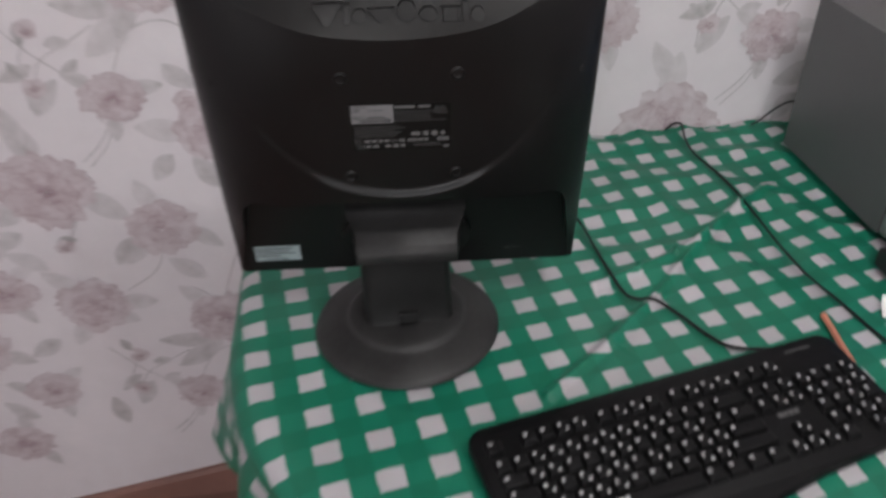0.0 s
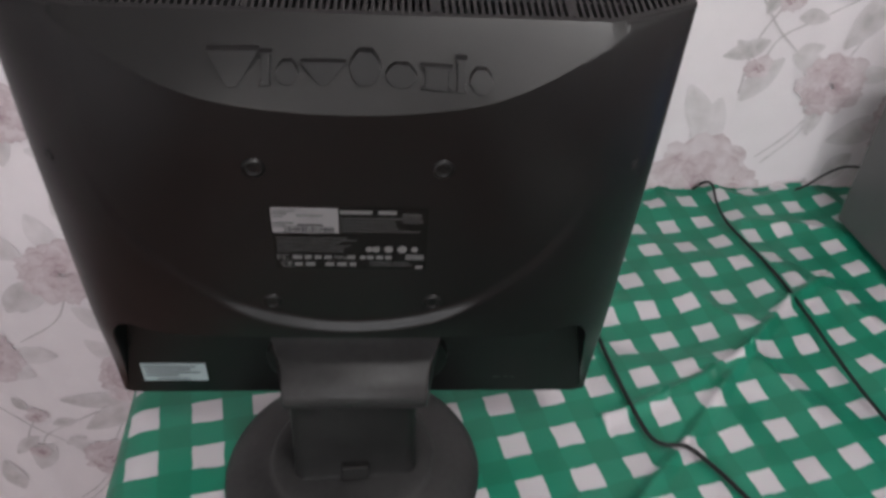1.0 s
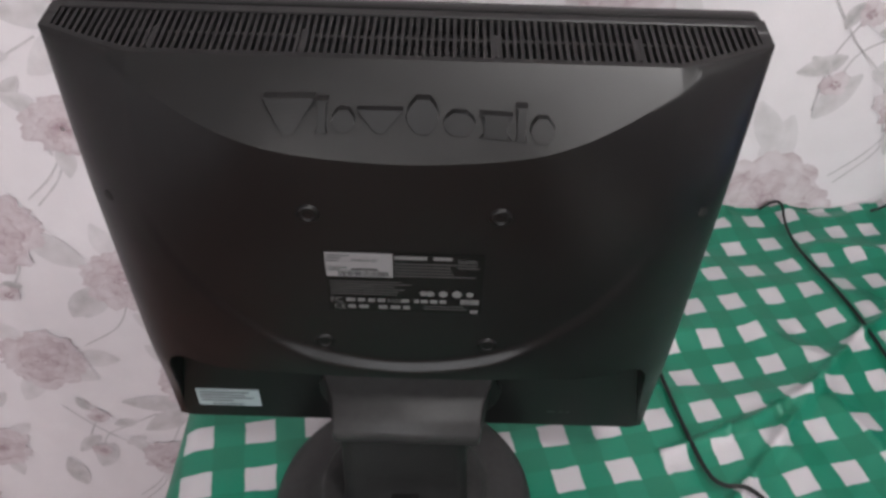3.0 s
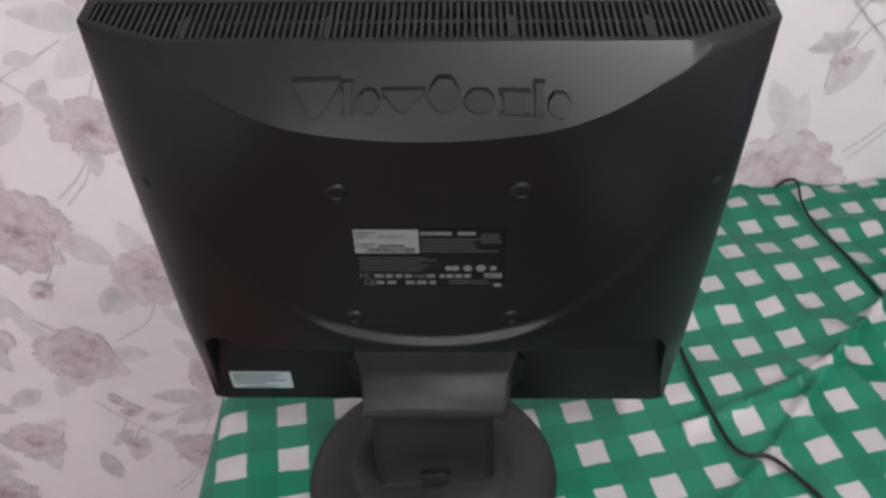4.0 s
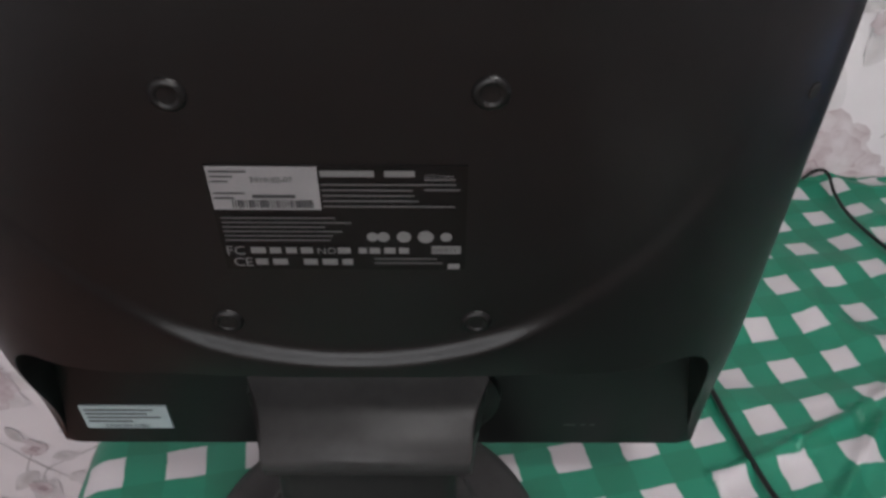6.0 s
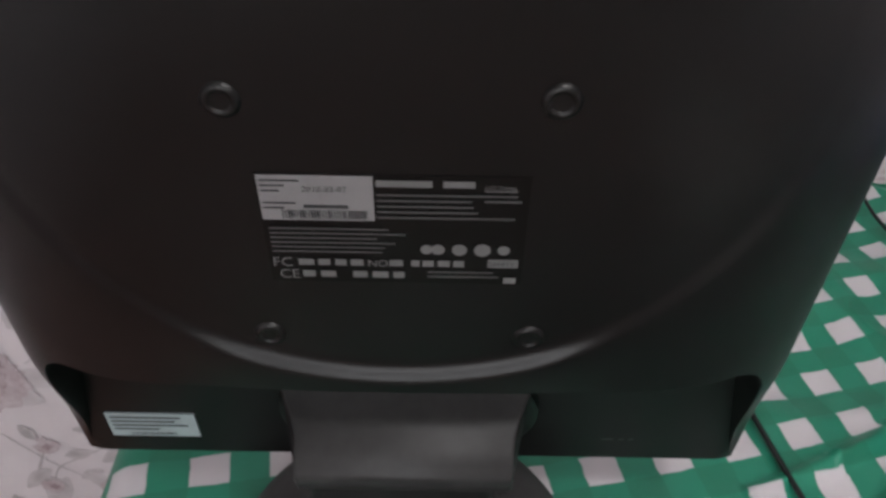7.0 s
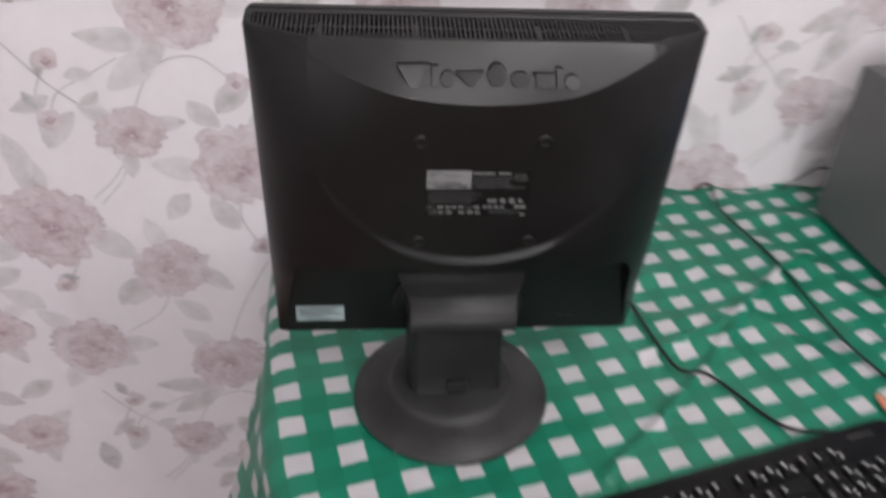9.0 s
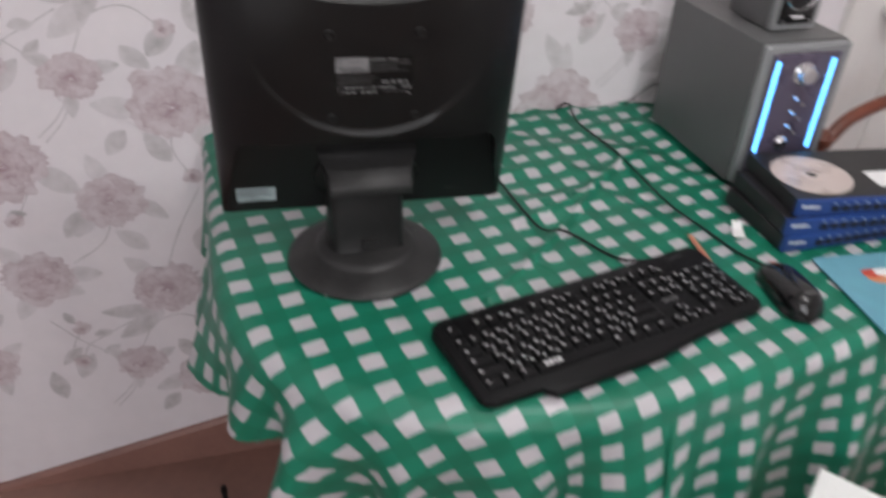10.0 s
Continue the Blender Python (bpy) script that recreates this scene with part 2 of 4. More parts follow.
def rounded(w, d, r, n=6):
    """A rounded rectangle's outline about the origin."""
    out = []
    for cx, cy, a0 in ((w / 2 - r, d / 2 - r, 0), (-w / 2 + r, d / 2 - r, 90), (-w / 2 + r, -d / 2 + r, 180), (w / 2 - r, -d / 2 + r, 270)):
        for i in range(n + 1):
            a = radians(a0 + 90 * i / n)
            out.append((cx + r * math.cos(a), cy + r * math.sin(a)))
    return out


def bars(bm, x, z, w, h, y, mat=0):
    """A flat printed bar facing -y, a hair proud of y."""
    v = [bm.verts.new(p) for p in ((x, y, z), (x + w, y, z), (x + w, y, z + h), (x, y, z + h))]
    bm.faces.new(v).material_index = mat


# ---- the room ----
WALL_Y, FLOOR_Z, CEIL_Z = 0.378, -0.075, 2.45
X_WEST, X_EAST, Y_SOUTH = -1.35, 2.25, -2.70
TOP = 0.750


def slab(name, x0, x1, y0, y1, z0, z1, mat, label, category):
    bm = bmesh.new()
    box(bm, x0, x1, y0, y1, z0, z1)
    ob = mesh_object(name, bm, mat)
    return tagged(ob, label, category, kind="structure")


floor = slab("floor", X_WEST - 0.1, X_EAST + 0.1, Y_SOUTH - 0.1, WALL_Y + 0.1, FLOOR_Z - 0.1, FLOOR_Z, M_FLOOR, "brown painted floor of the room", "floor")
ceiling = slab("ceiling", X_WEST - 0.1, X_EAST + 0.1, Y_SOUTH - 0.1, WALL_Y + 0.1, CEIL_Z, CEIL_Z + 0.1, M_CEIL, "white painted ceiling", "ceiling")
DOOR_X0, DOOR_X1, DOOR_TOP = 1.36, 2.12, 1.99
wall_north = slab("wall_north", X_WEST - 0.1, DOOR_X0, WALL_Y, WALL_Y + 0.1, FLOOR_Z, CEIL_Z, M_PAPER, "pale wallpaper wall with faded mauve peonies", "wall")
slab("wall_north_end", DOOR_X1, X_EAST + 0.1, WALL_Y, WALL_Y + 0.1, FLOOR_Z, CEIL_Z, M_PAPER, "pale wallpapered wall beside the white door", "wall")
slab("wall_north_lintel", DOOR_X0, DOOR_X1, WALL_Y, WALL_Y + 0.1, DOOR_TOP, CEIL_Z, M_PAPER, "pale wallpapered wall above the white door", "wall")
slab("wall_west", X_WEST - 0.1, X_WEST, Y_SOUTH - 0.1, WALL_Y, FLOOR_Z, CEIL_Z, M_PAPER, "pale papered side wall", "wall")
slab("wall_east", X_EAST, X_EAST + 0.1, Y_SOUTH - 0.1, WALL_Y, FLOOR_Z, CEIL_Z, M_PAPER, "pale papered side wall", "wall")
WX0, WX1, WZ0, WZ1 = -1.0, 0.5, 0.90, 2.28
bm = bmesh.new()
for b in ((X_WEST, WX0, FLOOR_Z, CEIL_Z), (WX1, X_EAST, FLOOR_Z, CEIL_Z), (WX0, WX1, FLOOR_Z, WZ0), (WX0, WX1, WZ1, CEIL_Z)):
    box(bm, b[0], b[1], Y_SOUTH - 0.1, Y_SOUTH, b[2], b[3])
tagged(mesh_object("wall_south", bm, M_PLASTER), "white plastered wall round the window", "wall", kind="structure")

# skirting along the wall: a bent brown strip whose upper edge sinks to one end
bm = bmesh.new()
rows = []
for i in range(25):
    x = X_WEST + (0.55 - X_WEST) * i / 24
    top = max(FLOOR_Z + 0.006, min(0.034 + 0.20 * (x + 0.075), 0.06))
    rows.append([(x, WALL_Y, top), (x, WALL_Y - 0.010, top + 0.001), (x, WALL_Y - 0.016, top - 0.006), (x, WALL_Y - 0.018, FLOOR_Z), (x, WALL_Y, FLOOR_Z)])
rings(bm, rows)
tagged(mesh_object("baseboard", bm, M_SKIRT), "brown skirting strip along the papered wall", "baseboard", kind="structure")

# white door and its casing beyond the speaker
door = empty("door_1", pose(DOOR_X0, WALL_Y, FLOOR_Z), "closed white painted panel door with casing", "door", kind="structure")
for x0, x1 in ((-0.07, 0.0), (DOOR_X1 - DOOR_X0, DOOR_X1 - DOOR_X0 + 0.07)):
    bm = bmesh.new()
    box(bm, x0, x1, -0.022, 0.0, 0, DOOR_TOP - FLOOR_Z + 0.07, 0.004)
    part("casing", bm, M_DOOR, door)
bm = bmesh.new()
box(bm, 0.0, DOOR_X1 - DOOR_X0, -0.022, 0.0, DOOR_TOP - FLOOR_Z, DOOR_TOP - FLOOR_Z + 0.07, 0.004)
part("casing", bm, M_DOOR, door)
bm = bmesh.new()
box(bm, 0.004, DOOR_X1 - DOOR_X0 - 0.004, 0.025, 0.065, 0.01, DOOR_TOP - FLOOR_Z - 0.004, 0.003)
for z0, z1 in ((0.15, 0.85), (1.0, 1.9)):
    box(bm, 0.12, DOOR_X1 - DOOR_X0 - 0.12, 0.016, 0.030, z0, z1, 0.005)
part("leaf", bm, M_DOOR, door)
bm = bmesh.new()
lathe(bm, [(0.0, 0), (0.012, 0.001), (0.010, 0.03), (0.020, 0.04), (0.020, 0.055), (0.0, 0.06)], 16, m=pose(0.06, 0.027, 0.98, 90))
part("door_knob", bm, M_CHROME, door, "round chrome knob", True)

# window out of view, assumed for the soft light from behind the camera
window = empty("window_1", pose(WX0, Y_SOUTH, WZ0), "white framed double window with clear panes", "window", kind="structure")
ww, wh = WX1 - WX0, WZ1 - WZ0
for x0, x1, z0, z1 in ((0, 0.06, 0, wh), (ww - 0.06, ww, 0, wh), (0.06, ww - 0.06, 0, 0.06), (0.06, ww - 0.06, wh - 0.06, wh), (ww / 2 - 0.03, ww / 2 + 0.03, 0.06, wh - 0.06)):
    bm = bmesh.new()
    box(bm, x0, x1, -0.09, -0.03, z0, z1, 0.004)
    part("window_frame", bm, M_DOOR, window)
bm = bmesh.new()
box(bm, -0.05, ww + 0.05, 0.0, 0.16, -0.035, -0.003, 0.006)
part("window_sill", bm, M_DOOR, window)

# pendant out of view, assumed from the overhead shading
ceiling_lamp = empty("ceiling_lamp", pose(0.70, -0.82, CEIL_Z), "bare bulb pendant lamp under the ceiling", "lamp")
bm = bmesh.new()
lathe(bm, [(0.0, 0.0), (0.05, 0.0), (0.05, -0.012), (0.02, -0.03), (0.0, -0.03)], 24)
part("ceiling_rose", bm, M_DOOR, ceiling_lamp, smooth=True)
bm = bmesh.new()
lathe(bm, [(0.003, -0.03), (0.003, -0.245)], 8)
part("cord", bm, M_DOOR, ceiling_lamp)
bm = bmesh.new()
lathe(bm, [(0.004, -0.240), (0.018, -0.245), (0.020, -0.295), (0.0, -0.295)], 20)
part("socket", bm, M_DARK, ceiling_lamp, smooth=True)
bm = bmesh.new()
lathe(bm, [(0.013, -0.296), (0.018, -0.312), (0.030, -0.335), (0.033, -0.355), (0.026, -0.375), (0.0, -0.386)], 24)
part("bulb", bm, glow("bulb_glass", (1.0, 0.96, 0.93), 20.0), ceiling_lamp, "lit glass bulb", True)

# ---- wallpaper print ----


def leaf_shape(out, x, z, length, width, turn, tint, rnd):
    """One pointed leaf: a strip of quads about its midrib."""
    n = 7
    ca, sa = math.cos(turn), math.sin(turn)
    bend = rnd.uniform(-0.25, 0.25)
    for i in range(n + 1):
        t = i / n
        w = width * math.sin(math.pi * min(1.0, t * 0.95 + 0.02)) ** 0.8 * (1 - 0.25 * t)
        lx, off = t * length, bend * length * t * t
        for s, k in ((-1, 0.75), (-0.06, 1.25), (1, 0.9)):
            a, b = lx, off + s * w
            out.append(((x + ca * a - sa * b, z + sa * a + ca * b), tint * k * rnd.uniform(0.85, 1.1)))
    return n


def add_leaf(bm, lay, x, z, length, width, turn, tint, rnd, y):
    pts = []
    n = leaf_shape(pts, x, z, length, width, turn, tint, rnd)
    vs = []
    for (px, pz), k in pts:
        v = bm.verts.new((px, y, pz))
        v[lay] = k
        vs.append(v)
    for i in range(n):
        for s in (0, 1):
            a = i * 3 + s
            bm.faces.new((vs[a], vs[a + 1], vs[a + 4], vs[a + 3]))


def add_petal(bm, lay, x, z, r0, r1, turn, tint, rnd, y):
    """A frilled petal: a fan with a darker foot, a pale body and a ragged rim."""
    n = 9
    half = rnd.uniform(0.42, 0.62)
    rows = []
    wob = [rnd.uniform(0.84, 1.10) for _ in range(n + 1)]
    for j, (f, k) in enumerate(((r0 / r1, 1.0), (0.55, 0.80), (0.88, 0.70), (1.0, 0.92))):
        row = []
        for i in range(n + 1):
            a = turn + half * (2 * i / n - 1) * (0.75 + 0.45 * f)
            edge = 1 - 0.14 * abs(2 * i / n - 1) ** 3
            r = r1 * f * edge * (wob[i] if j > 1 else 1)
            v = bm.verts.new((x + r * math.cos(a), y, z + r * math.sin(a) * 0.86))
            v[lay] = tint * k * rnd.uniform(0.85, 1.12) * (1.12 if i in (0, n) else 1)
            row.append(v)
        rows.append(row)
    for a, b in zip(rows, rows[1:]):
        for i in range(n):
            bm.faces.new((a[i], a[i + 1], b[i + 1], b[i]))


def add_stem(bm, lay, pts, w, tint, y):
    c = spline([(px, y, pz) for px, pz in pts], 7)
    prev = None
    for i, p in enumerate(c):
        d = c[min(i + 1, len(c) - 1)] - c[max(i - 1, 0)]
        nrm = Vector((-d.z, 0, d.x)).normalized() * w
        row = []
        for s in (-1, 1):
            v = bm.verts.new(p + s * nrm)
            v[lay] = tint
            row.append(v)
        if prev:
            bm.faces.new((prev[0], prev[1], row[1], row[0]))
        prev = row


PEONIES = ((-.375, .722, .088), (-.075, .812, .082), (-.366, .474, .070), (-.208, .630, .066), (-.142, .417, .070),
           (-.502, .272, .055), (-.512, .520, .056), (-.225, .872, .050), (-.605, .130, .060), (.166, .418, .064), (.435, .414, .066),
           (.330, .700, .075), (.05, .600, .055))
BUDS = ((-.332, .897), (-.376, .605), (-.318, .984), (-.058, .667), (-.068, .945), (.22, .84), (.12, .73))
LEAVES = ((-.172, .998, .072, .020, 3.9), (-.175, 1.015, .075, .017, 3.35), (-.160, .768, .045, .016, 3.95), (-.386, .800, .060, .017, 1.75), (-.140, .920, .045, .016, 5.3), (-.328, .932, .045, .012, 3.7),
          (-.345, .850, .055, .016, 1.1), (-.300, .560, .055, .017, .9), (-.295, .430, .060, .018, 2.7), (-.09, .700, .055, .018, 2.2),
          (-.07, .500, .055, .018, 1.2), (-.16, .515, .055, .017, 2.3), (-.42, .560, .055, .017, 2.4), (-.44, .640, .055, .017, 3.6),
          (.02, .75, .06, .018, .6), (-.10, .90, .055, .018, .9), (-.45, .40, .055, .017, 3.7), (.26, .5, .06, .018, 1.2), (.5, .62, .06, .018, .3),
          (-.005, .93, .055, .017, 1.9), (-.55, .20, .055, .017, 2.6), (-.02, .42, .06, .018, .2), (-.29, .91, .03, .010, .5), (-.30, .96, .03, .010, .2))
STEMS = (((-.372, 1.010), (-.325, .950), (-.275, .900), (-.250, .830)), ((-.228, .850), (-.262, .800), (-.300, .765)), ((-.235, .850), (-.250, .800), (-.290, .755)), ((-.332, .897), (-.315, .935), (-.270, .960), (-.225, .985)),
         ((-.318, .984), (-.345, .930), (-.350, .86)), ((-.375, .605), (-.345, .660), (-.36, .70)), ((-.06, .667), (-.085, .72), (-.08, .78)),
         ((-.068, .945), (-.12, .985), (-.18, .97), (-.22, .90)), ((-.21, .60), (-.24, .54), (-.30, .50)), ((-.14, .45), (-.10, .55), (-.05, .64)),
         ((.12, .73), (.2, .78), (.22, .84)), ((.3, .65), (.3, .52), (.4, .45)))
PITCH_X, PITCH_Z = 1.040, 0.640
rnd = random.Random(7)
bp, bl = bmesh.new(), bmesh.new()
lp, ll = bp.verts.layers.float.new("tint"), bl.verts.layers.float.new("tint")
for ix in (-1, 0, 1):
    for iz in (-1, 0, 1, 2):
        ox, oz = ix * PITCH_X, iz * PITCH_Z + 0.028 * ix

        def inside(x, z, s):
            return X_WEST + s < x < DOOR_X0 - 0.08 - s and 0.06 + s * 0.8 < z < CEIL_Z - s
        for st in STEMS:
            if all(inside(x + ox, z + oz, 0.01) for x, z in st):
                add_stem(bl, ll, [(x + ox, z + oz) for x, z in st], 0.0012, 0.75, WALL_Y - 0.0012)
        for x, z, length, width, turn in LEAVES:
            if inside(x + ox, z + oz, 0.06):
                k = rnd.uniform(0.35, 0.70)
                add_leaf(bl, ll, x + ox, z + oz, length * 1.3, width * 1.25, turn, k, rnd, WALL_Y - 0.0016 - rnd.uniform(0, 0.0004))
        for x, z, r in PEONIES:
            if not inside(x + ox, z + oz, r * 0.9):
                continue
            for k in range(3):
                add_leaf(bl, ll, x + ox + r * 0.6 * math.cos(k * 2.1 + r * 90), z + oz + r * 0.5 * math.sin(k * 2.1 + r * 90), r * 1.0, r * 0.30, k * 2.1 + r * 90, rnd.uniform(0.30, 0.6), rnd, WALL_Y - 0.0015 - k * 0.0002)
            depth = WALL_Y - 0.0024
            for ring, (count, f, tint) in enumerate(((13, 1.0, 0.72), (10, 0.80, 0.80), (8, 0.58, 0.88), (6, 0.36, 1.05))):
                for k in range(count):
                    a = 2 * math.pi * (k + 0.5 * (ring % 2)) / count + rnd.uniform(-0.2, 0.2)
                    depth -= 0.00004
                    add_petal(bp, lp, x + ox + r * 0.06 * rnd.uniform(-1, 1), z + oz - r * 0.10 * (1 - f), r * f * 0.15, r * f * rnd.uniform(0.86, 1.06), a, tint * rnd.uniform(0.75, 1.15), rnd, depth)
            for k in range(14):
                a = rnd.uniform(0.2, math.pi - 0.2)
                rr = r * rnd.uniform(0.02, 0.16)
                depth -= 0.00003
                add_petal(bp, lp, x + ox + rr * math.cos(a) * 1.3, z + oz - r * 0.1 + rr * math.sin(a), 0.0008, r * 0.055, a, 1.7, rnd, depth)
        for x, z in BUDS:
            if inside(x + ox, z + oz, 0.03):
                for k in range(7):
                    add_petal(bp, lp, x + ox, z + oz, 0.003, rnd.uniform(0.014, 0.021), k * 0.9, rnd.uniform(0.55, 0.9), rnd, WALL_Y - 0.0024 - 0.00005 * k)
                for k in range(4):
                    add_petal(bp, lp, x + ox, z + oz - 0.002, 0.001, 0.007, k * 1.57, 1.5, rnd, WALL_Y - 0.0029 - 0.00005 * k)
                add_leaf(bl, ll, x + ox - 0.012, z + oz + 0.012, 0.034, 0.011, rnd.uniform(0, 6), 0.8, rnd, WALL_Y - 0.0019)
for nm, bmx, mt in (("printed_flowers", bp, M_PETAL), ("printed_leaves", bl, M_LEAF)):
    ob = part(nm, bmx, mt, wall_north)
    ob["kind"] = "stuff"

# ---- table and cloth ----
YAW = 8.0
TABLE_M = pose(0, 0, 0, 0, 0, YAW)
U0, U1, V0, V1 = -0.026, 1.045, -0.490, 0.222
table = empty("table", TABLE_M @ pose((U0 + U1) / 2, (V0 + V1) / 2, FLOOR_Z), "wooden table under a green checked oilcloth", "table")
hw, hd = (U1 - U0) / 2 - 0.085, (V1 - V0) / 2 - 0.080
bm = bmesh.new()
lp0 = rounded(2 * hw, 2 * hd, 0.270, 10)
rings(bm, [[(x, y, TOP - FLOOR_Z - 0.046) for x, y in lp0], [(x, y, TOP - FLOOR_Z - 0.020) for x, y in lp0], [(x * 0.994, y * 0.992, TOP - FLOOR_Z - 0.015) for x, y in lp0]])
part("tabletop", bm, M_TABLE, table)
for sx in (-1, 1):
    for sy in (-1, 1):
        bm = bmesh.new()
        cx, cy = sx * (hw - 0.14), sy * (hd - 0.14)
        rings(bm, [[(cx + x, cy + y, z) for x, y in rounded(w, w, 0.006, 2)] for w, z in ((0.034, 0), (0.05, 0.5), (0.05, TOP - FLOOR_Z - 0.046))])
        part("leg", bm, M_TABLE, table)

# the cloth: flat sheet in table axes, falling over the left and front edge in folds
FOLD_XY = ((0.33, -0.205), (0.418, -0.132), (0.495, -0.060), (0.605, 0.056), (0.680, 0.125), (0.760, 0.175))
R_CORNER, DROP_SIDE, DROP_FRONT = 0.45, 0.225, 0.42
NU, NV = 500, 410

SIDE_XY = ((0.425, -0.029), (0.493, -0.004), (0.553, 0.026), (0.606, 0.054))


def table_axes(pts):
    c, s = math.cos(radians(YAW)), math.sin(radians(YAW))
    return [(x * c + y * s, -x * s + y * c) for x, y in pts]


FOLD, SIDE_FOLD = table_axes(FOLD_XY), table_axes(SIDE_XY)
CREASES = list(zip(FOLD, FOLD[1:])) + list(zip(SIDE_FOLD, SIDE_FOLD[1:]))


def cloth_point(u, v):
    """Where a point of the flat cloth lies, in table axes."""
    skew = 0.12 * max(v, V0 + 0.06) * max(0.0, 1 - u / 0.3)
    u0 = u
    u -= skew
    cu, cv = U0 + R_CORNER, V0 + R_CORNER
    if u < cu and v < cv:
        d = math.hypot(u - cu, v - cv)
        out = d - R_CORNER
        nx, ny = ((u - cu) / d, (v - cv) / d) if d > 1e-9 else (-0.7, -0.7)
        ang = math.atan2(-ny, -nx)
        qx, qy = cu + nx * R_CORNER, cv + ny * R_CORNER
        along, corner = R_CORNER * (math.pi / 2 - ang), 1 - abs(ang - math.pi / 4) / (math.pi / 4)
    elif u - U0 < v - V0:
        out, nx, ny, qx, qy, along, corner = U0 - u, -1, 0, U0, v, cv - v, 0.0
    else:
        out, nx, ny, qx, qy, along, corner = V0 - v, 0, -1, u, V0, R_CORNER * math.pi / 2 + u - cu, 0.0
    w = 0.0016 * noise.noise((u * 9, v * 9, 0)) + 0.0010 * noise.noise((u * 26, v * 26, 3))
    crease = abs(math.sin(u * 5.1 + v * 3.3 + 0.7 * noise.noise((u * 3, v * 3, 8))))
    w += 0.0030 * max(0.0, 1 - crease / 0.10) * max(0.0, noise.noise((u * 4, v * 4, 5)) + 0.15)
    # the loose part lies in shallow hollows between sharp ridges
    loose = min(1.0, max(0.0, (u - 0.36) / 0.12)) * min(1.0, max(0.0, (v + 0.20) / 0.10))
    w -= 0.0080 * loose * min(1.0, 2.4 * abs(noise.noise((u * 9 + v * 5, v * 8 - u * 3, 31))))
    # one long soft fold across the loose part
    for (ax, ay), (bx, by) in CREASES:
        ex, ey = bx - ax, by - ay
        q = ((u - ax) * ex + (v - ay) * ey) / (ex * ex + ey * ey)
        if -0.02 <= q <= 1.02:
            side = ((u - ax) * ey - (v - ay) * ex) / math.hypot(ex, ey)
            w += 0.0075 * math.exp(-(side / 0.0062) ** 2) + 0.0022 * math.exp(-((side - 0.02) / 0.014) ** 2)
    rb = 0.030
    if out <= -rb:
        return u0, v, TOP + w, True
    arc = rb * math.pi / 2
    s = out + rb
    if s < arc:
        a = s / rb
        off, dz = -rb + rb * math.sin(a), -rb * (1 - math.cos(a))
        hang = 0.0
    else:
        hang = s - arc
        off, dz = 0.0, -rb - hang
    k = min(1.0, hang / 0.16)
    ripple = k * (0.015 * math.sin(along * 38 + 1.2 * noise.noise((along * 4, 0, 0))) + 0.010 * math.sin(along * 17 + 2.0) + 0.008)
    fold = corner * k * (0.034 * math.sin(along * 52 - 0.4) - 0.004)
    slip = k * 0.014 * math.cos(along * 38 + 0.4)
    turn = math.atan2(-ny, -nx) / (math.pi / 2)
    off += (0.14 * max(0.0, 1 - 5 * turn) + 0.03 * max(0.0, 3 * turn - 2)) * hang - 0.30 * corner * max(0.0, hang - 0.06) + ripple + fold
    t = min(1.0, max(0.0, (turn - 0.33) / 0.09))
    brief = 0.165 - 0.035 * min(1.0, turn * 3)
    short = out < brief + (0.60 - brief) * t * t * (3 - 2 * t)
    return skew + qx + nx * off - ny * slip, qy + ny * off + nx * slip, TOP + w * (1 - k) + dz, short


me = bpy.data.meshes.new("tablecloth")
ua, ub, va, vb = U0 - DROP_SIDE, U1 + 0.02, V0 - DROP_FRONT, 0.47
verts, uvs, keep = [], [], []
tx, ty = math.cos(radians(YAW)), math.sin(radians(YAW))
for j in range(NV + 1):
    v = va + (vb - va) * j / NV
    for i in range(NU + 1):
        u = ua + (ub - ua) * i / NU
        x, y, z, hem = cloth_point(u, v)
        wx, wy = x * tx - y * ty, x * ty + y * tx
        keep.append(hem and wy < WALL_Y - 0.002 and (u > U0 or v < 0.37))
        if wy > WALL_Y - 0.008:
            z += (wy - WALL_Y + 0.008) * 0.6
        verts.append((wx, min(wy, WALL_Y - 0.005), z))
        loose = min(1.0, max(0.0, (u - 0.30) / 0.3))
        du = 0.0035 * noise.noise((u * 7, v * 7, 11)) * (0.35 + loose)
        dv = 0.0035 * noise.noise((u * 7, v * 7, 23)) * (0.35 + loose)
        fx, fy = (u + du) * tx - (v + dv) * ty, (u + du) * ty + (v + dv) * tx
        # the check's own columns and rows: the cloth lies a little stretched and askew
        uvs.append((CHECK * (0.0281 + 17.556 * fx + 2.562 * fy + 2.063 * fx * fx + 0.560 * fx * fy - 1.497 * fy * fy),
                    CHECK * (-0.0327 + 2.267 * fx - 19.040 * fy + 1.904 * fx * fx - 2.983 * fx * fy + 0.054 * fy * fy)))
faces = []
for j in range(NV):
    for i in range(NU):
        q = (j * (NU + 1) + i, j * (NU + 1) + i + 1, (j + 1) * (NU + 1) + i + 1, (j + 1) * (NU + 1) + i)
        if all(keep[k] for k in q):
            faces.append(q)
me.from_pydata(verts, [], faces)
me.update()
uvl = me.uv_layers.new(name="flat")
for lo in me.loops:
    uvl.data[lo.index].uv = uvs[lo.vertex_index]
for p in me.polygons:
    p.use_smooth = True
me.materials.append(M_CLOTH)
cloth = new("tablecloth", me)
tagged(cloth, "green and white checked oilcloth draped over the table", "tablecloth")


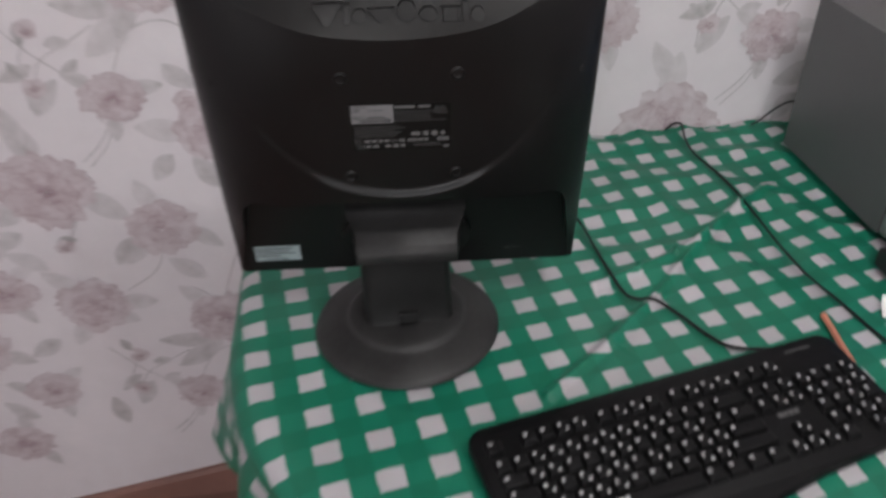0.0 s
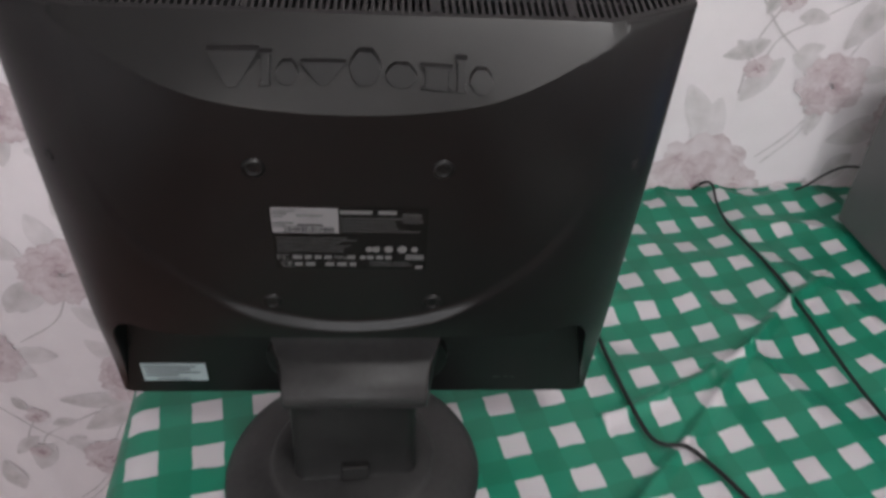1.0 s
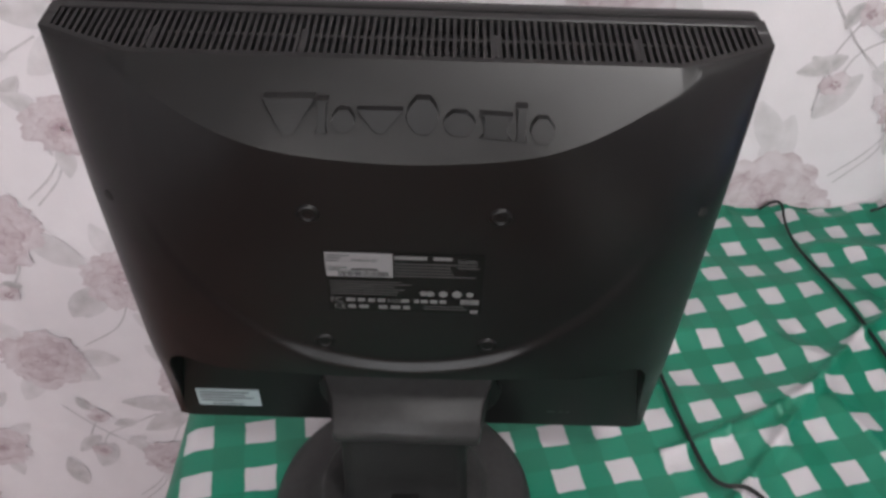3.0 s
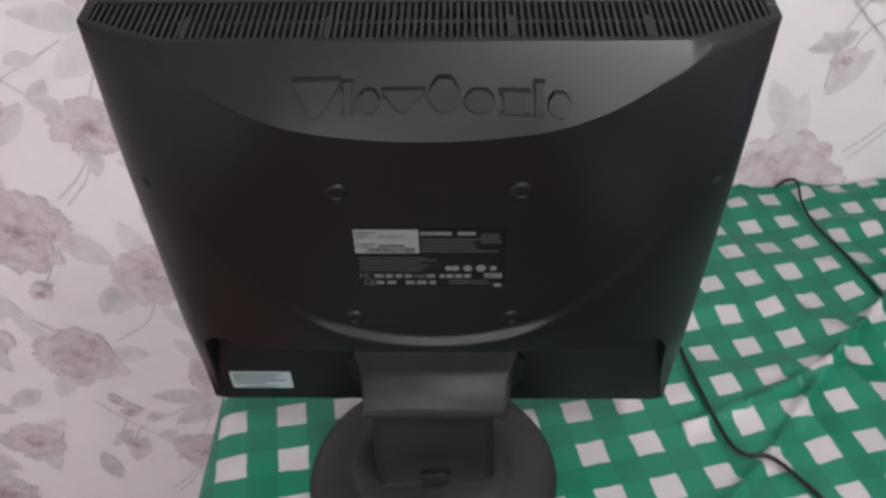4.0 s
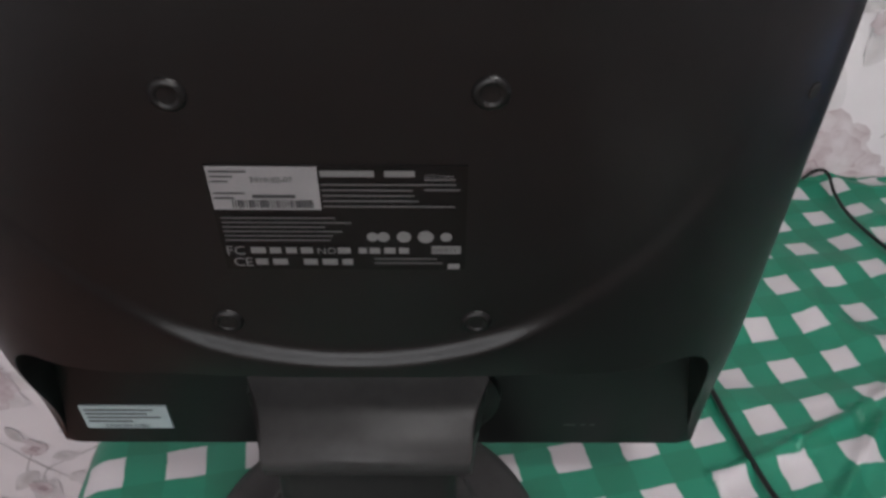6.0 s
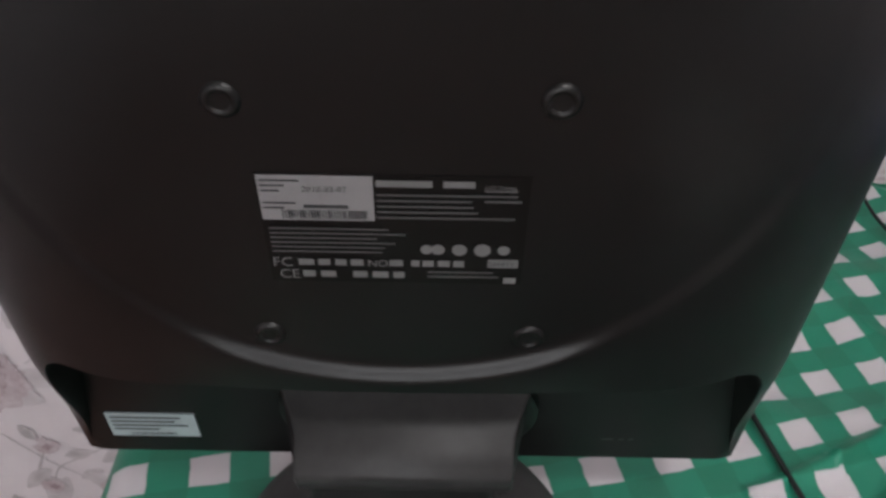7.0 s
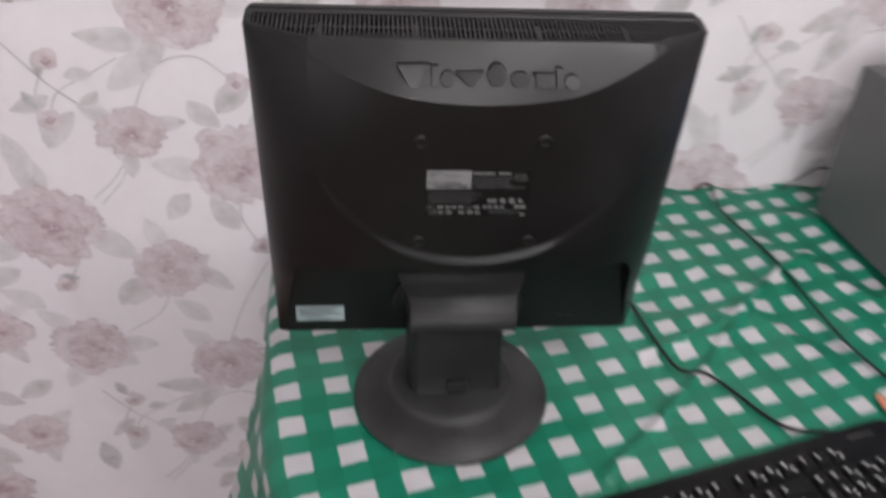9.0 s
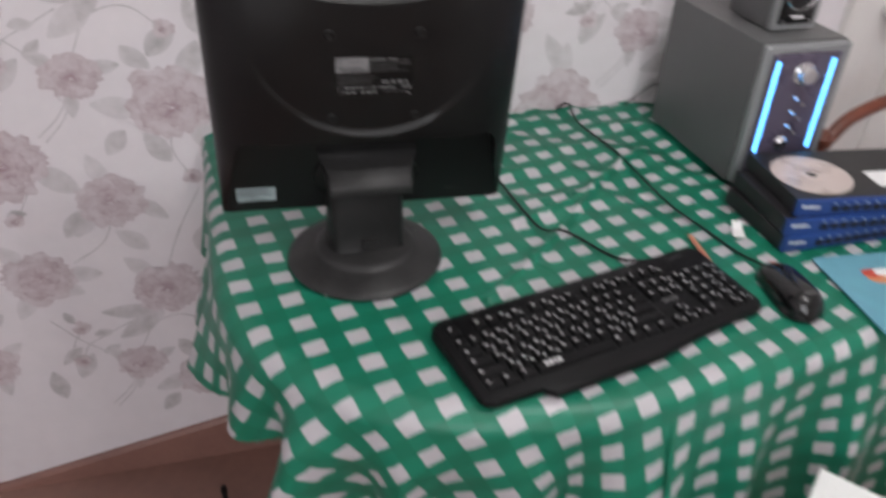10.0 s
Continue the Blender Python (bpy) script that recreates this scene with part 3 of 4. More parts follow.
def place(ob, m):
    """Sets a part's pose in the world under its parent, which has no parent of its own."""
    ob.matrix_parent_inverse = ob.parent.matrix_basis.inverted()
    ob.matrix_basis = m
    return ob


def text_mesh(name, words, size, m, mat, parent):
    c = bpy.data.curves.new(name, "FONT")
    c.body, c.size, c.resolution_u = words, size, 2
    tmp = new(name, c)
    me = bpy.data.meshes.new_from_object(tmp)
    bpy.data.objects.remove(tmp)
    me.materials.append(mat)
    ob = new(name, me)
    ob.parent = parent
    return place(ob, m)


# ---- monitor, seen from behind ----
HEAD = pose(0.198, -0.059, 0.996, 6.0, 0.73, -2.68)
BASE = (0.190, -0.0705)
monitor = empty("monitor", pose(*BASE, TOP), "black computer monitor on round foot, back turned", "monitor")
HX, Z_LOW, Z_BROW = 0.1925, -0.1745, 0.1718


def smooth(a, b, x):
    t = min(1.0, max(0.0, (x - a) / (b - a)))
    return t * t * (3 - 2 * t)


def brow_depth(x):
    """How far the near edge of the vented top stands out; it draws back to the corners."""
    t = max(0.0, (abs(x) - 0.140) / (HX - 0.140))
    return 0.0215 * (1 - t ** 1.1) + 0.001


def top_z(y):
    return Z_BROW + 0.0022 * (y + 0.0215) / 0.0205


def scoop_edge(x):
    return min(0.136 + 1.45 * x * x, 0.1685)


def recess_edge(x):
    """The upper and outer edge of the cable recess, as a height over x."""
    a = abs(x)
    if a < 0.1435:
        return -0.0345 - 0.0070 * smooth(0.045, 0.1435, a)
    if a < 0.1690:
        t = (a - 0.1435) / 0.0255
        return -0.0415 - 0.0345 * (1 - math.sqrt(max(0.0, 1 - t * t)))
    return max(Z_LOW + 0.0004, -0.076 - (a - 0.1690) / 0.0200 * 0.098)


def shell_depth(x, z):
    """How far the back shell stands out from the seam, before the recess is cut."""
    a = abs(x)
    u = min(1.0, max(0.0, (a - 0.07) / (HX - 0.07)))
    side = 0.0605 * (1 - u ** 2.4) ** 0.6
    fin = 0.10 + 0.90 * smooth(-0.19, -0.055, z)
    d = side * fin
    brow = brow_depth(x)
    v = min(1.0, max(0.0, (z - 0.05) / (Z_BROW - 0.05)))
    flank = brow + (d - brow) * (1 - v ** 2.4) ** 0.6
    w = smooth(0.055, 0.150, a)
    d = d * (1 - w) + flank * w
    # the shallow dish ends below in a ledge that stands out and faces up
    r = math.hypot(x, z - 0.127)
    lip = smooth(0.022, -0.016, z) * (1 - smooth(0.050, 0.100, a))
    d += 0.0034 * lip * smooth(0.1490, 0.1545, r) * (1 - smooth(0.158, 0.20, r)) + 0.0013 * smooth(0.11, 0.03, z) * smooth(0.145, 0.154, r) * (1 - smooth(0.156, 0.205, r))
    # the scoop above the curved crease
    ze = scoop_edge(x)
    if z > ze and a < 0.1497:
        f = (z - ze) / (Z_BROW - ze)
        d0 = shell_depth(x, ze)
        d = d0 + (brow - d0) * (f + 0.10 * f * (1 - f))
    return d


FLOOR_D = 0.003
xs = sorted({round(s * (HX - 0.0004 * i), 5) for i in range(12) for s in (-1, 1)} | {round(-0.1875 + 0.00125 * i, 5) for i in range(301)})
cols = []
for x in xs:
    zr, ze = recess_edge(x), scoop_edge(x)
    lift = top_z(-brow_depth(x)) - Z_BROW
    col = []
    for i in range(9):
        z = Z_LOW + (zr - Z_LOW) * i / 8
        col.append((x, -min(FLOOR_D, shell_depth(x, z)), z))
    for i in range(101):
        z = zr + (ze - zr) * (i / 100)
        if i == 0:
            col.append((x, -shell_depth(x, z) + 0.0012, z))
            col.append((x, -shell_depth(x, z + 0.0009), z + 0.0009))
        elif z > zr + 0.001:
            col.append((x, -shell_depth(x, z), z + lift * smooth(0.12, Z_BROW, z)))
        else:
            col.append((x, -shell_depth(x, zr + 0.001), zr + 0.001))
    for i in range(1, 29):
        z = ze + (Z_BROW - ze) * i / 28
        col.append((x, -shell_depth(x, z), z + lift * smooth(0.12, Z_BROW, z)))
    # rounded brow, running on to the vented top
    b = brow_depth(x)
    col.append((x, -b + 0.0010, top_z(-b) + 0.0009))
    cols.append(col)
n = len(cols[0])
me = bpy.data.meshes.new("back_shell")
fcs = [(i * n + j, (i + 1) * n + j, (i + 1) * n + j + 1, i * n + j + 1) for i in range(len(cols) - 1) for j in range(n - 1)]
me.from_pydata([p for c in cols for p in c], [], fcs)
me.update()
for p in me.polygons:
    p.use_smooth = True
me.set_sharp_from_angle(angle=radians(34))
me.materials.append(M_SHELL)
shell = new("back_shell", me)
shell.parent = monitor
place(shell, HEAD)

# the vented top: a frame round the long opening
VENT_X, VENT_Y1 = 0.1862, 0.0165
bm = bmesh.new()


def vent_low(x):
    return min(VENT_Y1, -brow_depth(x) + 0.0048)


near, far = [], []
for x in [-HX] + [-VENT_X - 0.0001] + [-VENT_X + 2 * VENT_X * i / 120 for i in range(121)] + [VENT_X + 0.0001] + [HX]:
    inner = abs(x) <= VENT_X
    b, lo, hi = brow_depth(x), vent_low(x) if inner else 0.0105, VENT_Y1 if inner else 0.0105
    near.append([(x, -b + 0.0010, top_z(-b) + 0.0009), (x, -b + 0.0022, top_z(-b) + 0.0012), (x, lo - 0.0006, top_z(lo) + 0.0012), (x, lo, top_z(lo) + 0.0006), (x, lo, top_z(lo) - 0.0075)])
    far.append([(x, hi, top_z(hi) - 0.0075), (x, hi, top_z(hi) + 0.0006), (x, hi + 0.0006, top_z(hi) + 0.0012), (x, 0.0222, top_z(0.0222) + 0.0012), (x, 0.0226, top_z(0.0222) - 0.002)])
rings(bm, near, closed=False)
rings(bm, far, closed=False)
for s in (-1, 1):
    x = s * HX
    bm.faces.new([bm.verts.new(p) for p in ((x, 0.0, top_z(0) + 0.0011), (x, 0.0224, top_z(0.022) + 0.0011), (x, 0.0224, 0.150), (x, 0.0, 0.150))])
place(part("top_frame", bm, M_SHELL, monitor, smooth=True), HEAD)
bm = bmesh.new()
zm = (0.1640 + Z_LOW) / 2
lp = rounded(2 * HX, 0.1640 - Z_LOW, 0.004, 3)
rings(bm, [[(x * s, y, zm + z * s) for x, z in lp] for y, s in ((-0.0002, 0.999), (0.004, 1.0), (0.0226, 1.0))], cap0=False)
place(part("inner_tray", bm, M_SHELL, monitor), HEAD)
bm = bmesh.new()
lp = rounded(0.3880, 0.1785 + 0.1755, 0.007, 5)
zc = (0.1785 - 0.1755) / 2
rings(bm, [[(x * s, y, zc + z * s) for x, z in lp] for y, s in ((0.0232, 0.988), (0.0234, 0.997), (0.0242, 1.0), (0.0315, 1.0), (0.0335, 0.995), (0.0340, 0.985))])
place(part("front_bezel", bm, M_SHELL, monitor, smooth=True), HEAD)
bm = bmesh.new()
box(bm, -0.169, 0.169, 0.0341, 0.0350, -0.135, 0.135)
place(part("screen", bm, M_GLOSS, monitor, "dark unlit screen"), HEAD)

# vent slats across the opening
bm = bmesh.new()
box(bm, -0.00095, 0.00095, 0.0, 1.0, -0.0065, 0.0004)
slat_mesh = part("vent_slat", bm, M_SHELL, monitor)
SLOPE = math.degrees(math.atan2(0.0022, 0.0205))
placed = 0
for i in range(96):
    x = -0.1848 + 0.3696 * i / 95
    y0 = vent_low(x)
    if VENT_Y1 - y0 < 0.003:
        continue
    ob = new("vent_slat", slat_mesh.data) if placed else slat_mesh
    placed += 1
    ob.parent = monitor
    place(ob, HEAD @ pose(x, y0, top_z(y0), SLOPE) @ Matrix.Diagonal((1, VENT_Y1 - y0, 1, 1)))
for x0, x1 in ((-0.160, -0.1335), (-0.1290, -0.0560), (-0.0500, 0.0440), (0.0500, 0.1180), (0.1235, 0.160)):
    bm = bmesh.new()
    box(bm, x0, x1, -0.0016, 0.0010, -0.0050, -0.0010, 0.0004)
    place(part("vent_rib", bm, M_SHELL, monitor), HEAD @ pose(0, 0, top_z(0), SLOPE))
for x in (-0.131, -0.053, 0.047, 0.121):
    bm = bmesh.new()
    box(bm, x - 0.0020, x + 0.0020, -0.0160, 0.0035, -0.0060, 0.0002, 0.0005)
    place(part("vent_rib", bm, M_SHELL, monitor), HEAD @ pose(0, 0, top_z(0), SLOPE))
bm = bmesh.new()
for i in range(24):
    x = 0.006 + i * 0.0039 + 0.0012
    box(bm, x, x + 0.0016, -0.0002, 0.0045, 0.1690, 0.1702)
place(part("inner_shield", bm, M_METAL, monitor, "bright metal shield behind the vent"), HEAD)

# raised maker's mark in the scoop: plain solid shapes, no letters
ROW = ((-0.0700, 0.0265, "wedge", 1.0), (-0.0435, 0.0065, "bar", 0.92), (-0.0355, 0.0120, "oval", 0.66), (-0.0230, 0.0235, "wedge", 0.66), (0.0020, 0.0165, "oval", 1.0),
       (0.0205, 0.0165, "oval", 0.66), (0.0385, 0.0170, "bar", 0.66), (0.0565, 0.0065, "bar", 0.92), (0.0640, 0.0125, "oval", 0.66))
for x0, w, form, tall in ROW:
    bm = bmesh.new()
    z0, h = 0.1470, 0.0135 * tall
    loops = []
    for i in range(9):
        f = i / 8
        if form == "oval":
            k = max(0.42, math.sqrt(max(0.0, 1 - (2 * f - 1) ** 2)))
        elif form == "wedge":
            k = 0.22 + 0.78 * f
        else:
            k = 1.0 if i in (0, 8) else 0.72
        xa, xb = x0 + w / 2 * (1 - k), x0 + w / 2 * (1 + k)
        z = z0 + h * f
        da, db = shell_depth(xa, z), shell_depth(xb, z)
        out = 0.0012 + 0.0042 * f * tall
        loops.append([(xa, -da + 0.002, z), (xa + 0.0004, -da - out, z), (xb - 0.0004, -db - out, z), (xb, -db + 0.002, z)])
    rings(bm, loops)
    place(part("raised_mark", bm, M_SHELL, monitor), HEAD)

# screw bosses, and black discs painted for the shade inside the side holes
bm = bmesh.new()
lathe(bm, [(0.0066, -0.001), (0.0063, 0.0005), (0.0055, 0.0015), (0.0045, 0.0019), (0.0036, 0.0017), (0.0031, 0.0012), (0.0, 0.0011)], 32)
boss_mesh = None
for x, z in ((-0.0500, 0.1018), (0.0525, 0.1030), (-0.0495, -0.0030), (0.0515, -0.0030)):
    if boss_mesh is None:
        ob = part("screw_boss", bm, M_SHELL, monitor, smooth=True)
        boss_mesh = ob.data
    else:
        ob = new("screw_boss", boss_mesh)
        ob.parent = monitor
    place(ob, HEAD @ pose(x, -shell_depth(x, z) + 0.0002, z, 90))
bm = bmesh.new()
lathe(bm, [(0.0036, -0.004), (0.0034, 0.0004), (0.0028, 0.0007), (0.0, 0.0007)], 16)
ob = part("side_hole_disc", bm, M_DARK, monitor, "solid black disc in place of a small hole's shade")
place(ob, HEAD @ pose(-0.1676, -shell_depth(-0.1676, 0.089), 0.089, 90, 0, -36))
ob2 = new("side_hole_disc", ob.data)
ob2.parent = monitor
place(ob2, HEAD @ pose(0.1690, -shell_depth(0.1690, 0.089), 0.089, 90, 0, 36))

# rating label
LX0, LX1, LZ0, LZ1 = -0.0442, 0.0460, 0.0266, 0.0750
LD = -0.0610
bm = bmesh.new()
box(bm, LX0, LX1, LD, LD + 0.002, LZ0, LZ1)
label = place(part("rating_label", bm, M_LABEL, monitor, "black rating label with pale print"), HEAD)


def sub_part(name, bm, mats, parent, label_text=""):
    """A piece of a part, in the part's own axes."""
    return part(name, bm, mats, parent, label_text)


bm = bmesh.new()
box(bm, LX0 + 0.0005, LX0 + 0.0385, LD - 0.0003, LD, LZ1 - 0.0192, LZ1 - 0.0005)
sub_part("white_sticker", bm, M_WHITE, label, "white date sticker")
rnd = random.Random(3)
bm = bmesh.new()
y = LD - 0.0006
for i in range(30):
    x = LX0 + 0.0075 + i * 0.00097
    bars(bm, x, LZ1 - 0.0182, rnd.choice((0.0004, 0.0007)), 0.0036, y)
bars(bm, LX0 + 0.0150, LZ1 - 0.0137, 0.0150, 0.0014, y)
for k, (x, w) in enumerate(((0.0015, 0.013), (0.0015, 0.008), (0.0015, 0.006), (0.0015, 0.011), (0.0015, 0.007))):
    bars(bm, LX0 + x, LZ1 - 0.0027 - 0.0021 * k - (0.003 if k > 2 else 0), w, 0.0007, y)
sub_part("sticker_print", bm, M_INK, label)["kind"] = "stuff"
bm = bmesh.new()
for x, w in ((0.0395, 0.0185), (0.0615, 0.0105)):
    bars(bm, LX0 + x, LZ1 - 0.0044, w, 0.0027, y)
for i, (x, w) in enumerate(((0.0095, 0.0055), (0.0165, 0.0042), (0.0225, 0.004), (0.028, 0.0045), (0.0420, 0.0045), (0.0495, 0.003), (0.0535, 0.004), (0.0590, 0.0042), (0.0645, 0.0038))):
    bars(bm, LX0 + 0.001 + x, LZ0 + 0.0086, w, 0.0030, y)
for i, (x, w) in enumerate(((0.0115, 0.0045), (0.0180, 0.0055), (0.0295, 0.0052), (0.0365, 0.0058), (0.044, 0.004))):
    bars(bm, LX0 + x, LZ0 + 0.0028, w, 0.0031, y)
for x, r in ((0.0560, 0.0022), (0.0600, 0.0024), (0.0675, 0.0027), (0.0755, 0.0030), (0.0830, 0.0022)):
    c = [bm.verts.new((LX0 + x + r * math.cos(a * 0.5236), y, LZ0 + 0.0168 + r * math.sin(a * 0.5236))) for a in range(12)]
    bm.faces.new(c)
bars(bm, LX1 - 0.0125, LZ0 + 0.0085, 0.0108, 0.0040, y)
bars(bm, LX1 - 0.0065, LZ0 + 0.0008, 0.0045, 0.0028, y)
sub_part("label_print", bm, M_PRINT, label)["kind"] = "stuff"
bm = bmesh.new()
for k in range(5):
    bars(bm, LX0 + 0.0395, LZ1 - 0.0082 - 0.0024 * k, rnd.uniform(0.030, 0.047), 0.0009, y)
for k in range(6):
    bars(bm, LX0 + 0.002, LZ1 - 0.0232 - 0.0021 * k, rnd.uniform(0.028, 0.058), 0.0008, y)
for k in range(3):
    bars(bm, LX1 - 0.015, LZ1 - 0.0060 - 0.0022 * k, rnd.uniform(0.008, 0.013), 0.0010, y)
for k in range(2):
    bars(bm, LX1 - 0.034, LZ0 + 0.0055 - 0.0022 * k, rnd.uniform(0.018, 0.026), 0.0009, y)
sub_part("fine_print", bm, M_FAINT, label)["kind"] = "stuff"
c = text_mesh("date_text", "2010-02-07", 0.0032, Matrix.Identity(4), M_INK, label)
c.matrix_parent_inverse = Matrix.Identity(4)
c.matrix_basis = pose(LX0 + 0.0150, LD - 0.0006, LZ1 - 0.0068, 90)
c = text_mesh("display_text", "LCD Display", 0.0020, Matrix.Identity(4), M_PRINT, label)
c.matrix_parent_inverse = Matrix.Identity(4)
c.matrix_basis = pose(LX1 - 0.0150, LD - 0.0006, LZ1 - 0.0046, 90)

for name, words, size, lx, lz, ink in (("mark_text", "FC", 0.0062, 0.0012, 0.0080, M_PRINT), ("mark_text", "CE", 0.0062, 0.0030, 0.0022, M_PRINT), ("mark_text", "NOM", 0.0046, 0.0350, 0.0085, M_PRINT),
                                      ("safety_text", "SAFETY", 0.0028, LX1 - 0.0122 - LX0, 0.0095, M_INK)):
    c = text_mesh(name, words, size, Matrix.Identity(4), ink, label)
    c.matrix_parent_inverse = Matrix.Identity(4)
    c.matrix_basis = pose(LX0 + lx, LD - 0.0008, LZ0 + lz, 90)

# pale sticker in the cable recess
bm = bmesh.new()
box(bm, -0.1722, -0.1215, -0.0042, -0.0025, -0.1582, -0.1372)
stk = place(part("serial_sticker", bm, M_PALE, monitor, "pale green-white serial sticker"), HEAD)
bm = bmesh.new()
for k in range(4):
    bars(bm, -0.1697, -0.1410 - 0.0036 * k, (0.040, 0.036, 0.043, 0.026)[k], 0.0014, -0.0045)
for k in range(22):
    bars(bm, -0.1607 + 0.0012 * k, -0.1568, rnd.choice((0.0004, 0.0007)), 0.0026, -0.0045)
sub_part("sticker_print", bm, M_INK, stk)["kind"] = "stuff"
bm = bmesh.new()
for x, w in ((0.111, 0.007), (0.121, 0.003), (0.1265, 0.003)):
    bars(bm, x, -0.1560, w, 0.0014, -0.0034)
place(part("moulded_mark", bm, M_FAINT, monitor, "small worn grey mark"), HEAD)
bm = bmesh.new()
for x, w in ((-0.040, 0.009), (-0.029, 0.012), (-0.015, 0.007)):
    bars(bm, x, -0.0700, w, 0.0020, -0.0034)
place(part("moulded_mark", bm, M_PRINT, monitor, "small pale printed mark"), HEAD)
# round hinge socket, hinge cover, neck and foot
bm = bmesh.new()
loops = []
for y, k in ((-0.0022, 1.0), (-0.0085, 0.985), (-0.0100, 0.94)):
    loops.append([(k * (0.0720 * math.cos(a)), y, -0.126 + k * 0.0465 * math.sin(a)) for a in (2 * math.pi * i / 48 for i in range(48))])
rings(bm, loops)
place(part("hinge_socket", bm, M_SHELL, monitor, smooth=True), HEAD)
bm = bmesh.new()
prof = ((0.0, -0.0785), (-0.0130, -0.0792), (-0.0180, -0.0805), (-0.0200, -0.0825), (-0.0270, -0.0872), (-0.0350, -0.0915), (-0.0430, -0.0955), (-0.0500, -0.0993), (-0.0555, -0.1030), (-0.0570, -0.1050), (-0.0592, -0.1065),
        (-0.0605, -0.1090), (-0.0605, -0.1150), (-0.0580, -0.1220), (-0.0500, -0.1262), (-0.0200, -0.1290), (0.0, -0.1290))
loops = []
for f in (-1.0, -0.992, -0.975, 0.975, 0.992, 1.0):
    inset = 0.0016 * (abs(f) - 0.975) / 0.025
    loops.append([(f * (0.0535 + 0.0115 * smooth(-0.055, -0.016, y) ** 1.5 if z > -0.124 else 0.0525), y + inset * (1 if y < -0.01 and z > -0.124 else 0), z) for y, z in prof])
rings(bm, loops)
place(part("hinge_cover", bm, M_STAND, monitor, "curved satin black hinge cover", True), HEAD)
bm = bmesh.new()


def neck_ring(z, hwid, yf, yb):
    """A slab with rounded corners and a slightly bowed front."""
    out = []
    for x, y in rounded(2 * hwid, yb - yf, 0.010, 5):
        bow = 0.008 * max(0.0, 1 - (x / hwid) ** 2) if y < 0 else 0.0
        out.append((0.002 + x, (yf + yb) / 2 + y - bow, z))
    return out


rings(bm, [neck_ring(z, w, yf, yb) for z, w, yf, yb in ((0.022, 0.0520, -0.030, 0.046), (0.027, 0.0508, -0.0265, 0.046), (0.034, 0.0500, -0.0235, 0.046), (0.060, 0.0497, -0.0210, 0.046),
                                                      (0.090, 0.0495, -0.0190, 0.046), (0.120, 0.0490, -0.0150, 0.046))])
place(part("neck", bm, M_NECK_SHADE, monitor, smooth=True), pose(*BASE, TOP))
bm = bmesh.new()
lathe(bm, [(0.102, 0.0015), (0.1065, 0.003), (0.1080, 0.006), (0.1065, 0.0088), (0.100, 0.0125), (0.088, 0.0175), (0.078, 0.0205), (0.0715, 0.0218), (0.0690, 0.0230), (0.0672, 0.0262), (0.0645, 0.0280), (0.056, 0.0290), (0.03, 0.0295), (0.0, 0.0295)], 80)
place(part("foot", bm, M_STAND, monitor, "round stepped foot", True), pose(*BASE, TOP))
bm = bmesh.new()
box(bm, -0.011, 0.011, -0.004, 0.004, 0.0, 0.013, 0.0015)
place(part("latch", bm, M_NECK_SHADE, monitor), pose(BASE[0] + 0.002, BASE[1] - 0.0300, TOP + 0.033, -8))

# ---- keyboard ----
KB = pose(0.4575, -0.285, TOP + 0.0035, 0, 0, 12.3)
keyboard = empty("keyboard", KB, "black desktop keyboard with white key legends", "keyboard")


def deck(v):
    """Height of the keyboard's deck at depth v."""
    return 0.0125 + 0.0065 * (v + 0.0735) / 0.147


out = rounded(0.427, 0.145, 0.016, 6)
front = [(-0.140, -0.0735), (-0.128, -0.0885), (0.030, -0.0885), (0.090, -0.0790), (0.165, -0.0725)]
split = max(i for i, (x, y) in enumerate(out) if x < -0.19 and y < -0.07)
out = out[:split + 1] + front + out[split + 1:]
bm = bmesh.new()
rings(bm, [[(x * s, y * s, z if z < 0.006 else deck(y) + z - 0.02) for x, y in out] for s, z in ((0.985, 0.0), (1.0, 0.003), (1.0, 0.0170), (0.993, 0.0192), (0.984, 0.0200))])
part("body", bm, M_KBODY, keyboard, smooth=True)
bm = bmesh.new()
box(bm, -0.200, -0.136, -0.0722, -0.0560, 0.0, 0.0010, 0.0003, m=pose(0, 0, deck(-0.064) + 0.0002, 2.5))
part("shiny_strip", bm, M_PLATE, keyboard, "glossy black plate")
PU, PV = 0.01805, 0.0176


def key_mesh(w, seed):
    """A dished key cap with its printed marks."""
    r = random.Random(seed)
    bm = bmesh.new()
    hx, hy = (w * PU - 0.0012) / 2, (PV - 0.0012) / 2
    rings(bm, [[(x, y + dy, z) for x, y in rounded(2 * hx - 2 * i, 2 * hy - 2 * i, 0.0014, 2)] for i, dy, z in ((0, 0, 0), (0.0004, 0, 0.003), (0.0020, 0.0006, 0.0068), (0.0027, 0.0006, 0.0072))])
    if w < 3:
        z = 0.0074
        marks = [(-hx + 0.0034, hy - 0.0068, r.uniform(0.0028, 0.0042), 0.0032)]
        if r.random() < 0.8 and w == 1:
            marks.append((hx - 0.0068, -hy + 0.0034, r.uniform(0.0022, 0.0032), 0.0028))
        for x, y, a, b in marks:
            # each mark is a small angular sign of three thin strokes
            t = 0.0010
            up = r.choice((0.0, 0.5, 1.0))
            for x0, y0, x1, y1 in ((x, y, x + t, y + b), (x + a - t, y, x + a, y + b), (x + t, y + up * (b - t), x + a - t, y + up * (b - t) + t)):
                v = [bm.verts.new(q) for q in ((x0, y0, z), (x1, y0, z), (x1, y1, z), (x0, y1, z))]
                bm.faces.new(v).material_index = 1
    return bm


CAPS = {}


